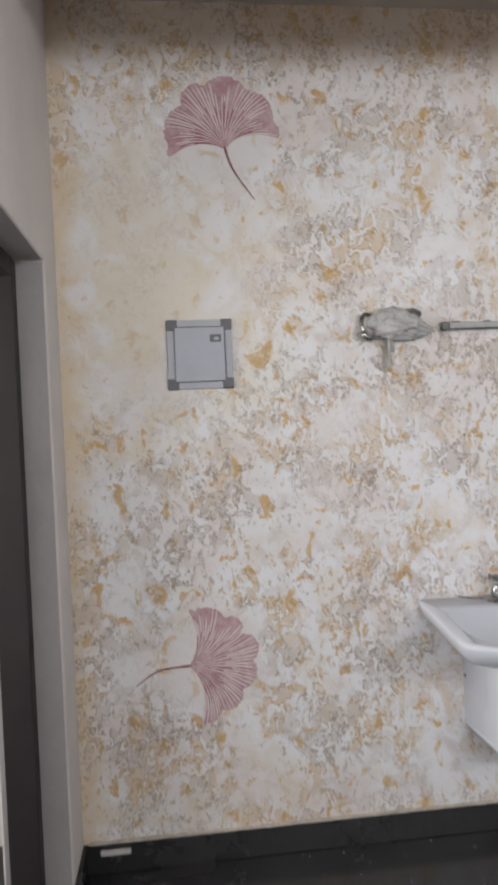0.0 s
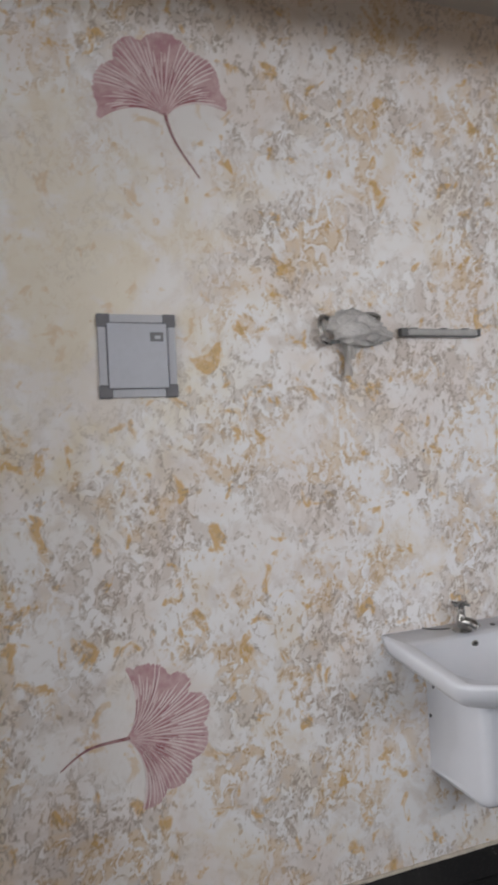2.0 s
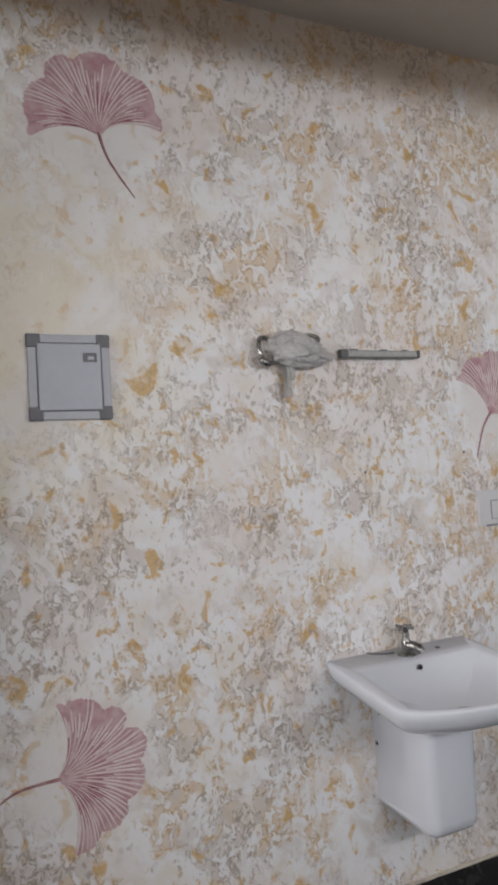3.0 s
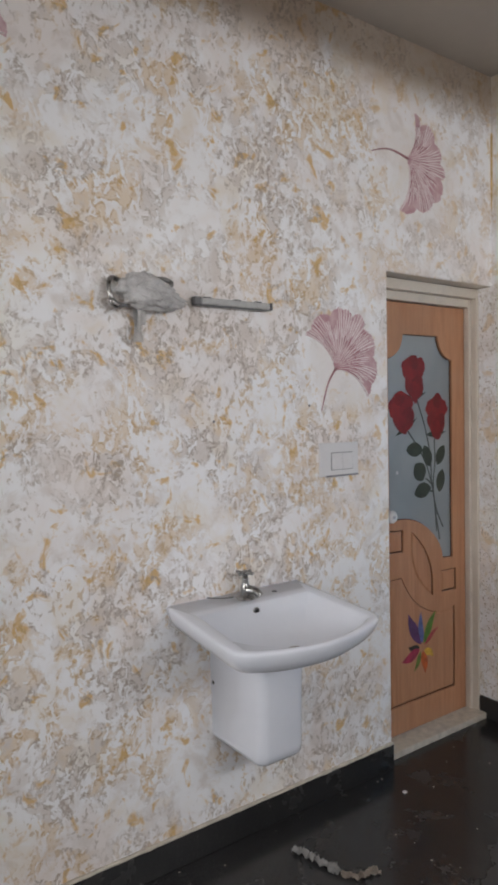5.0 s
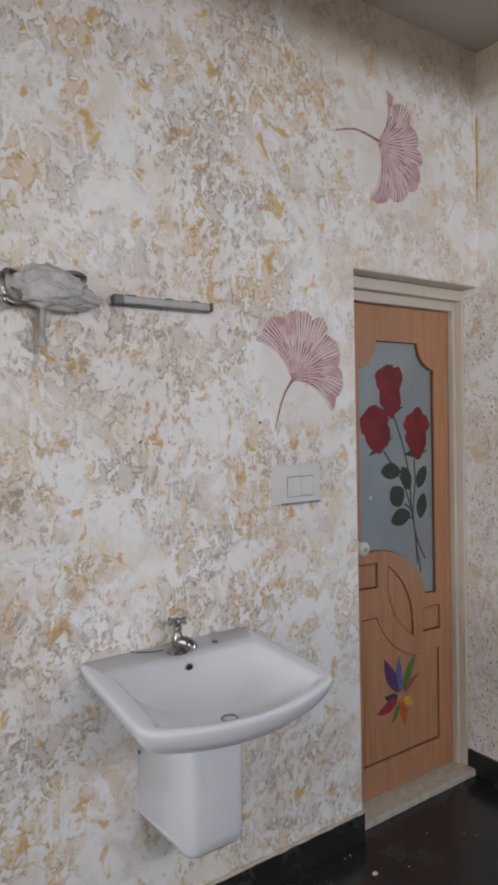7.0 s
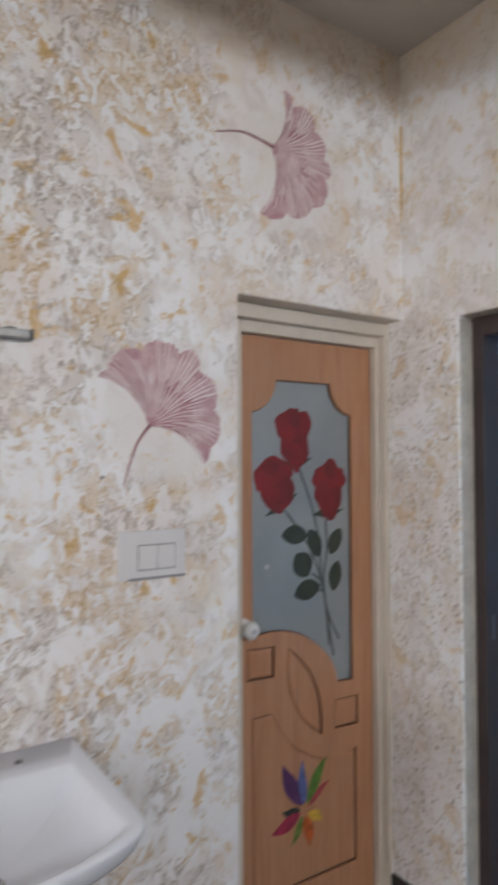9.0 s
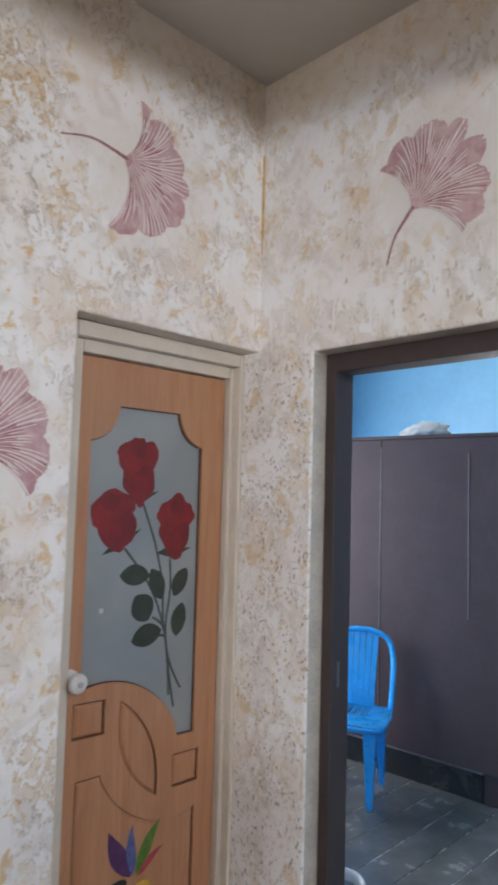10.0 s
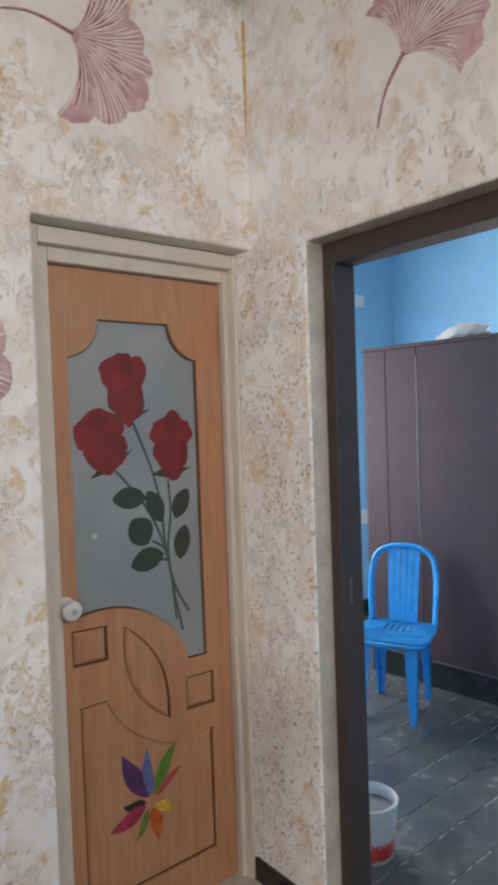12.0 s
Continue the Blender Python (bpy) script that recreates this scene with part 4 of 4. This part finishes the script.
# ---- the switch plate ----
def switch_plate():
    x0, x1, z0, z1 = -1.132, -0.928, 1.272, 1.404
    it = thing("switch_plate", "white plastic switch plate with two grey-lined switches", "switch", ((x0 + x1) / 2, 0, z0))
    part("plate", box(x0, -0.010, z0, x1, 0.001, z1, 0.004, 3), white_plastic, it)
    part("inner_frame", box(-1.076, -0.0125, 1.296, -0.962, -0.009, 1.366, 0.001), switch_line, it, "thin grey outline")
    for a, b in ((-1.073, -1.0195), (-1.0175, -0.965)):
        part("rocker", box(a, -0.0155, 1.299, b, -0.010, 1.363, 0.002), white_plastic, it)
    # grey strip that stands in for the shadow line under the plate
    part("lower_shade_strip", box(x0 + 0.03, -0.0135, z0 - 0.001, x1 - 0.004, -0.002, z0 + 0.006, 0.001), switch_line, it)
    return settle(it)


SWITCH = switch_plate()
SWITCH.location.x += 0.004


# ---- the grey bar and the wrapped holder ----
def wall_bar():
    it = thing("wall_light_bar", "narrow grey bar fitting with a dark end, screwed to the wall", "light fitting", (-1.53, 0, 1.895))
    z = 1.908
    part("bar", box(-1.660, -0.030, z - 0.0115, -1.374, -0.008, z + 0.0115, 0.005, 3), bar_grey, it, smooth=False)
    part("lower_edge", box(-1.658, -0.026, z - 0.0150, -1.376, -0.010, z - 0.0117, 0.001), bar_cap, it)
    part("end_cap", box(-1.688, -0.032, z - 0.0150, -1.6605, -0.007, z + 0.0135, 0.004), bar_cap, it, "dark end cap")
    part("end_cap", box(-1.3735, -0.034, z - 0.0135, -1.366, -0.008, z + 0.0125, 0.002), bar_cap, it, "dark end cap")
    for x in (-1.64, -1.52, -1.43):
        part("clip", box(x, -0.020, z + 0.012, x + 0.025, 0.0, z + 0.0165, 0.001), bar_cap, it)
    for x in (-1.62, -1.42):
        part("bracket", box(x, -0.010, z - 0.012, x + 0.02, 0.001, z + 0.012), bar_cap, it)
    return settle(it)


BAR = wall_bar()
BAR.location += Vector((0.006, 0, -0.003))


def wrapped_holder():
    it = thing("towel_holder", "chrome towel holder still wrapped in crumpled grey plastic", "towel holder", (-1.87, 0, 1.87))
    for pts in (((-1.925, -0.005, 1.945), (-1.975, -0.02, 1.957), (-1.994, -0.035, 1.935), (-1.992, -0.04, 1.90), (-1.972, -0.04, 1.872), (-1.925, -0.03, 1.876)),
                ((-1.835, -0.005, 1.966), (-1.80, -0.02, 1.968), (-1.778, -0.03, 1.958), (-1.782, -0.035, 1.945), (-1.81, -0.03, 1.944))):
        part("ring", add_tube(bmesh.new(), smooth_curve(pts, 7), 0.0075, 12), chrome, it, "chrome loop", smooth=True)
    part("collar", add_tube(bmesh.new(), [(-1.992, -0.038, 1.893), (-1.984, -0.038, 1.878), (-1.972, -0.038, 1.870), (-1.958, -0.038, 1.869)], [0.010, 0.012, 0.012, 0.010], 14), chrome, it, smooth=True)
    bm = bmesh.new()
    bmesh.ops.create_icosphere(bm, subdivisions=5, radius=1)
    for v in bm.verts:
        p = v.co.copy()
        fold = max(0.0, 1 - 2.2 * abs(noise.noise(p * 1.8 + Vector((5, 1, 2)))))
        crease = max(0.0, 1 - 2.4 * abs(noise.noise(p * 3.6 + Vector((1, 4, 7)))))
        ridge = 0.62 * fold + 0.34 * crease + 0.10 * noise.noise(p * 9)
        r = 0.74 + 0.42 * ridge
        x, y, z = p * r
        z *= 1 - 0.35 * max(0, x) ** 1.5
        v.co = (-1.868 + 0.104 * x + 0.028 * max(0, x) ** 2, -0.042 + 0.040 * y, 1.922 + 0.056 * z - 0.030 * max(0, x))
    part("plastic_wrap", bm, wrap, it, "crumpled grey plastic film", smooth=True)
    for x0, ln, w, sw in ((-1.903, 0.125, 0.017, 0.4), (-1.880, 0.070, 0.010, 1.7), (-1.893, 0.10, 0.007, 2.6)):
        bm = bmesh.new()
        prev = None
        for k in range(18):
            t = k / 17
            x, y, z = x0 + 0.006 * math.sin(3 * t + sw), -0.030 + 0.012 * math.sin(4 * t + sw), 1.885 - ln * t
            tw = 0.7 * math.sin(3 * t + sw)
            a = bm.verts.new((x - w * math.cos(tw), y - w * math.sin(tw) * 0.7, z))
            m = bm.verts.new((x, y - 0.005, z))
            b = bm.verts.new((x + w * math.cos(tw), y + w * math.sin(tw) * 0.7, z))
            if prev:
                bm.faces.new((prev[0], prev[1], m, a))
                bm.faces.new((prev[1], prev[2], b, m))
            prev = (a, m, b)
        bmesh.ops.solidify(bm, geom=bm.faces[:], thickness=0.0012)
        part("film_tail", bm, film, it, "hanging strip of plastic film", smooth=True)
    return settle(it)


HOLDER = wrapped_holder()
HOLDER.location += Vector((0.008, 0, -0.004))
for x, z in ((-1.60, 1.50), (-1.17, 1.55)):
    tagged(part("wall_plug", add_lathe(bmesh.new(), [(0.0045, -0.002), (0.0045, 0.002), (0.002, 0.003)], (x, 0, z), "y", 12), panel_corner), "small grey wall plug set in the plaster", "wall plug", "wall plugs")


# ---- rubbish on the hall floor ----
def twisted_strip(name, pts, width, high, seed, mat, label):
    """A crushed, twisted strip of film along a line on the floor."""
    line = smooth_curve([(x, y, 0) for x, y in pts], 14)
    bm = bmesh.new()
    prev = None
    for k, p in enumerate(line):
        d = (line[min(k + 1, len(line) - 1)] - line[max(k - 1, 0)]).normalized()
        side = Vector((-d.y, d.x, 0))
        row = []
        for j in range(7):
            u = -1 + j / 3
            w = width * (0.7 + 0.6 * abs(noise.noise((k * 0.21, seed, 2))))
            z = high * (0.45 + 0.9 * noise.noise((k * 0.33 + seed, u * 1.7, 0)) + 0.5 * noise.noise((k * 0.8, u * 3.1, seed)))
            q = p + side * (u * w + 0.3 * width * noise.noise((k * 0.27, u * 2, seed + 5)))
            row.append(bm.verts.new((q.x, q.y, max(0.001, z))))
        if prev:
            for j in range(6):
                bm.faces.new((prev[j], prev[j + 1], row[j + 1], row[j]))
        prev = row
    bmesh.ops.solidify(bm, geom=bm.faces[:], thickness=0.0008)
    tagged(part(name, bm, mat), label, "litter")


twisted_strip("plastic_scrap", ((-1.425, -0.175), (-1.405, -0.225), (-1.395, -0.27), (-1.385, -0.325), (-1.378, -0.36)), 0.017, 0.026, 2.0, wrap, "twisted grey plastic scrap on the black floor")
twisted_strip("paper_scrap", ((-1.375, -0.365), (-1.345, -0.405), (-1.305, -0.415), (-1.262, -0.425)), 0.016, 0.018, 5.0, paper, "crumpled pale brown paper scrap on the black floor")
tagged(part("plaster_chip", box(-0.852, -0.172, 0.0, -0.836, -0.158, 0.006, 0.002), cloth), "white plaster chip on the black floor", "litter")
tagged(part("paper_strip", box(-2.999, -0.0185, 0.066, -2.893, -0.0142, 0.086, 0.001), cloth), "white paper strip stuck on the black skirting", "litter")
rng = random.Random(7)
bm = bmesh.new()
for k in range(46):
    x, y = rng.uniform(-2.4, -0.1), -0.03 - rng.random() ** 1.6 * 1.3
    r = rng.uniform(0.0009, 0.0028)
    add_box(bm, x - r, y - r * 0.8, 0.0, x + r, y + r * 0.8, r * 0.8)
tagged(part("plaster_crumbs", bm, paper), "scattered white plaster crumbs on the black floor", "litter", kind="stuff")


# ---- the blue room ----
room_window = thing("window_1", "bright window with a pale frame and thin metal grille", "window", kind="structure")
WY0, WY1, WZ0, WZ1 = -0.30, 0.64, 0.740, 2.010
for y0, y1, z0, z1 in ((WY0 + 0.001, WY0 + 0.045, WZ0 + 0.001, WZ1 - 0.001), (WY1 - 0.045, WY1 - 0.001, WZ0 + 0.001, WZ1 - 0.001), (WY0 + 0.045, WY1 - 0.045, WZ0 + 0.001, WZ0 + 0.045), (WY0 + 0.045, WY1 - 0.045, WZ1 - 0.045, WZ1 - 0.001), (0.15, 0.19, WZ0 + 0.045, WZ1 - 0.045)):
    part("window_frame", box(BACK + 0.09, y0, z0, BACK + 0.14, y1, z1, 0.003), white_frame, room_window)
part("window_sill", box(BACK - 0.03, WY0 - 0.03, WZ0 - 0.028, BACK + 0.088, WY1 + 0.03, WZ0 - 0.001, 0.004), white_frame, room_window)
for k in range(9):
    z = WZ0 + 0.11 + 0.125 * k
    part("grille_bar", add_tube(bmesh.new(), [(BACK + 0.07, WY0 + 0.002, z), (BACK + 0.07, WY1 - 0.002, z)], 0.005, 8), grille_paint, room_window)
for k in range(5):
    y = WY0 + 0.12 + 0.175 * k
    part("grille_bar", add_tube(bmesh.new(), [(BACK + 0.075, y, WZ0 + 0.002), (BACK + 0.075, y, WZ1 - 0.002)], 0.004, 8), grille_paint, room_window)
back = tagged(part("backdrop", box(BACK + 1.6, -4.5, -0.5, BACK + 1.62, 3.2, 4.2), glow), kind="structure")


def wardrobe():
    x0, x1, y0, y1, top = 0.0, 0.51, 0.0, 1.110, 1.970
    it = thing("wardrobe", "dark brown wardrobe with plain doors, standing on a plinth", "wardrobe")
    part("carcass", box(x0 + 0.02, y0, 0.0, x1, y1, top - 0.02, 0.003), wardrobe_paint, it)
    part("top_board", box(x0 - 0.004, y0 - 0.006, top - 0.02, x1 + 0.004, y1 + 0.006, top, 0.003), wardrobe_paint, it)
    part("plinth", box(x0 + 0.012, y0 + 0.11, 0.001, x0 + 0.0205, y1 - 0.004, 0.148, 0.002), black_stone, it, "black plinth board")
    part("plinth_lip", box(x0 + 0.002, y0 + 0.11, 0.1485, x0 + 0.0203, y1 - 0.002, 0.158, 0.002), wardrobe_edge, it)
    ys = (y0 + 0.001, 0.74, 0.95, y1 - 0.001)
    for a, b in zip(ys, ys[1:]):
        part("door", box(x0, a + 0.002, 0.160, x0 + 0.0195, b - 0.002, top - 0.022, 0.003), wardrobe_paint, it)
    for y, z0, z1 in ((0.19, 0.95, 1.86), (0.74, 0.30, 1.90)):
        part("edge_strip", box(x0 - 0.003, y - 0.0025, z0, x0 + 0.001, y + 0.0025, z1, 0.001), wardrobe_edge, it, "pale vertical edge strip")
    return it


wardrobe().matrix_world = pose(1.820, -0.030, 0, 0, 0, 4.5)


def cloth_bundle():
    bm = bmesh.new()
    bmesh.ops.create_icosphere(bm, subdivisions=4, radius=1)
    for v in bm.verts:
        p = v.co.copy()
        r = 0.85 + 0.35 * abs(noise.noise(p * 1.7 + Vector((2, 7, 1)))) + 0.12 * noise.noise(p * 5)
        v.co = (1.99 + 0.12 * p.x * r, 0.56 + 0.165 * p.y * r - 0.03 * p.z, max(1.9705, 1.995 + 0.085 * p.z * r * (1 - 0.55 * max(0, p.y))))
    tagged(part("folded_cloth", bm, cloth, smooth=True), "bundle of pale cloth lying on the wardrobe", "cloth")


cloth_bundle()
for z, w, h in ((2.48, 0.050, 0.10), (0.76, 0.055, 0.11)):
    it = thing("room_switch", "white switch plate on the blue wall", "switch", (2.71, NORTH, z), "switch plates in the blue room")
    part("plate", box(2.71 - w, NORTH - 0.010, z - h / 2, 2.71 + w, NORTH + 0.001, z + h / 2, 0.003), white_plastic, it)
    part("rocker", box(2.71 - w * 0.4, NORTH - 0.013, z - h * 0.25, 2.71 + w * 0.4, NORTH - 0.009, z + h * 0.25, 0.001), white_plastic, it)
    settle(it)
it = thing("wall_hook", "small dark metal hook on the blue wall", "hook", (BACK, 0.385, 2.41))
part("plate", box(BACK - 0.005, 0.379, 2.395, BACK + 0.001, 0.391, 2.43, 0.002), bar_grey, it)
part("prong", add_tube(bmesh.new(), smooth_curve([(BACK - 0.004, 0.385, 2.41), (BACK - 0.03, 0.385, 2.375), (BACK - 0.042, 0.385, 2.41), (BACK - 0.04, 0.385, 2.415)], 5), 0.004, 8), panel_corner, it, smooth=True)
settle(it)


def plastic_chair():
    """A one-piece plastic chair; built facing -y at the origin, then turned."""
    it = thing("plastic_chair", "blue moulded plastic chair with a slotted back", "chair")
    # seat: a slightly dished sheet with slots towards the back
    bm = bmesh.new()
    n = 44
    grid = {}
    for i in range(n + 1):
        for j in range(n + 1):
            u, v = -1 + 2 * i / n, -1 + 2 * j / n
            half = 0.205 - 0.020 * (v * 0.5 + 0.5)
            x = half * u
            y = 0.205 * v
            cut = 1 - 0.055 * (abs(u) ** 6) * (abs(v) ** 6)
            z = 0.432 - 0.016 * (1 - u * u) * (1 - v * v) - 0.022 * max(0, -v - 0.72) ** 1.2 - 0.006 * v
            grid[i, j] = bm.verts.new((x * cut, y * cut, z))
    for i in range(n):
        for j in range(n):
            slot = 27 <= j <= 39 and i in (13, 17, 21, 25, 29)
            if not slot:
                bm.faces.new((grid[i, j], grid[i + 1, j], grid[i + 1, j + 1], grid[i, j + 1]))
    bmesh.ops.solidify(bm, geom=bm.faces[:], thickness=0.006)
    part("seat", bm, chair_blue, it, smooth=True)
    bm = bmesh.new()
    rim = []
    for k in range(49):
        a = 2 * math.pi * k / 48
        cx, sy = math.cos(a), math.sin(a)
        p = 0.32
        x = 0.200 * math.copysign(abs(cx) ** p, cx)
        y = 0.205 * math.copysign(abs(sy) ** p, sy)
        rim.append((x * (1 - 0.05 * (y / 0.41 + 0.5)), y, 0.412))
    add_tube(bm, rim, 0.019, 8, False, 0.55)
    part("apron", bm, chair_blue, it, smooth=True)
    # back: an arched hoop that leans, with a slatted splat in the middle
    hoop = smooth_curve([(-0.178, 0.185, 0.425), (-0.186, 0.205, 0.56), (-0.184, 0.232, 0.70), (-0.155, 0.250, 0.80), (-0.085, 0.258, 0.842), (0, 0.260, 0.852), (0.085, 0.258, 0.842), (0.155, 0.250, 0.80), (0.184, 0.232, 0.70), (0.186, 0.205, 0.56), (0.178, 0.185, 0.425)], 6)
    part("back_hoop", add_tube(bmesh.new(), hoop, 0.021, 10, True, 0.62), chair_blue, it, smooth=True)
    for k in range(5):
        x = -0.068 + 0.034 * k
        bm = bmesh.new()
        pts = smooth_curve([(x * 0.95, 0.185, 0.428), (x, 0.196, 0.52), (x * 1.05, 0.222, 0.66), (x * 1.1, 0.248, 0.79), (x * 1.1, 0.256, 0.835)], 5)
        prev = None
        for p in pts:
            q = [bm.verts.new((p.x + dx, p.y + dy, p.z)) for dx, dy in ((-0.0158, -0.003), (0.0158, -0.003), (0.0158, 0.003), (-0.0158, 0.003))]
            if prev:
                for m in range(4):
                    bm.faces.new((prev[m], prev[(m + 1) % 4], q[(m + 1) % 4], q[m]))
            else:
                bm.faces.new(q[::-1])
            prev = q
        bm.faces.new(prev)
        part("back_slat", bm, chair_blue, it)
    # legs: tapered angle sections, splayed
    for sx, sy in ((-1, -1), (1, -1), (-1, 1), (1, 1)):
        bm = bmesh.new()
        prev = None
        for t in (0, 0.15, 0.5, 0.85, 1):
            z = 0.425 * (1 - t)
            x, y = sx * (0.150 - 0.012 * t), sy * (0.160 + 0.016 * t)
            w, th = 0.072 - 0.040 * t, 0.011
            prof = ((0, 0), (w, 0), (w, th), (th, th), (th, w), (0, w))
            q = [bm.verts.new((x + sx * 0.012 - sx * a, y + sy * 0.012 - sy * b, z)) for a, b in prof]
            if prev:
                for m in range(6):
                    bm.faces.new((prev[m], prev[(m + 1) % 6], q[(m + 1) % 6], q[m]))
            else:
                bm.faces.new(q)
            prev = q
        bm.faces.new(prev)
        part("leg", bm, chair_blue, it)
    return it


chair = plastic_chair()
chair.matrix_world = pose(1.405, 0.625, 0, 0, 0, -66) @ Matrix.Scale(0.97, 4)


def paint_bucket():
    cx, cy, h = 0.380, -0.064, 0.206
    it = thing("paint_bucket", "white plastic paint bucket with a red print, open", "bucket", (cx, cy, 0))
    part("shell", add_lathe(bmesh.new(), [(0.080, 0.0), (0.084, 0.004), (0.099, h - 0.03), (0.099, h), (0.096, h), (0.094, h - 0.03), (0.080, 0.012)], (cx, cy, 0.0), "z", 40), bucket_white, it, smooth=True)
    ring = [(cx + 0.101 * math.cos(radians(9 * k)), cy + 0.101 * math.sin(radians(9 * k)), h - 0.006) for k in range(41)]
    part("rim", add_tube(bmesh.new(), ring, 0.0055, 8, False), bucket_white, it, smooth=True)
    part("contents", add_lathe(bmesh.new(), [(0.088, 0.10), (0.0915, 0.165), (0.03, 0.172)], (cx, cy, 0), "z", 32), panel_corner, it, "dark grey contents")
    bm = bmesh.new()
    for k in range(26):
        a0, a1 = radians(-150 + 6 * k), radians(-150 + 6 * (k + 1))
        za, zb = 0.02 + 0.012 * noise.noise((k * 0.6, 1, 0)), 0.125 + 0.05 * noise.noise((k * 0.35, 4, 0))
        row = []
        for a in (a0, a1):
            for z in (za, zb):
                r = 0.0846 + 0.0147 * z / 0.2
                row.append(bm.verts.new((cx + r * math.cos(a), cy + r * math.sin(a), z)))
        bm.faces.new((row[0], row[2], row[3], row[1]))
    part("red_print", bm, bucket_red, it, "patchy red print")
    return settle(it)


paint_bucket()

# floor of the blue room: narrow dark slabs with worn pale joints
room_floor = tagged(part("floor_room", box(0.052, -2.7, -0.1, BACK + 0.2, 2.2, -0.002), grout), kind="structure")
slab_bm = box(-0.8265, -0.0808, -0.02, 0.8265, 0.0808, 0.0, 0.0006, 1)
slab = part("floor_slab", slab_bm, slab_stone, room_floor)
first = True
for row in range(28):
    y = -0.263 + 0.167 * (row - 14)
    if y > 2.0 or y < -2.6:
        continue
    for col in range(2):
        x, wide = 0.888 + 1.658 * col, 1.0
        if row % 2:
            x, wide = (1.0, 1.135) if col == 0 else (2.66, 0.865)
        ob = slab if first else slab.copy()
        if not first:
            scene.collection.objects.link(ob)
        first = False
        ob.location, ob.scale.x = (x, y, 0), wide
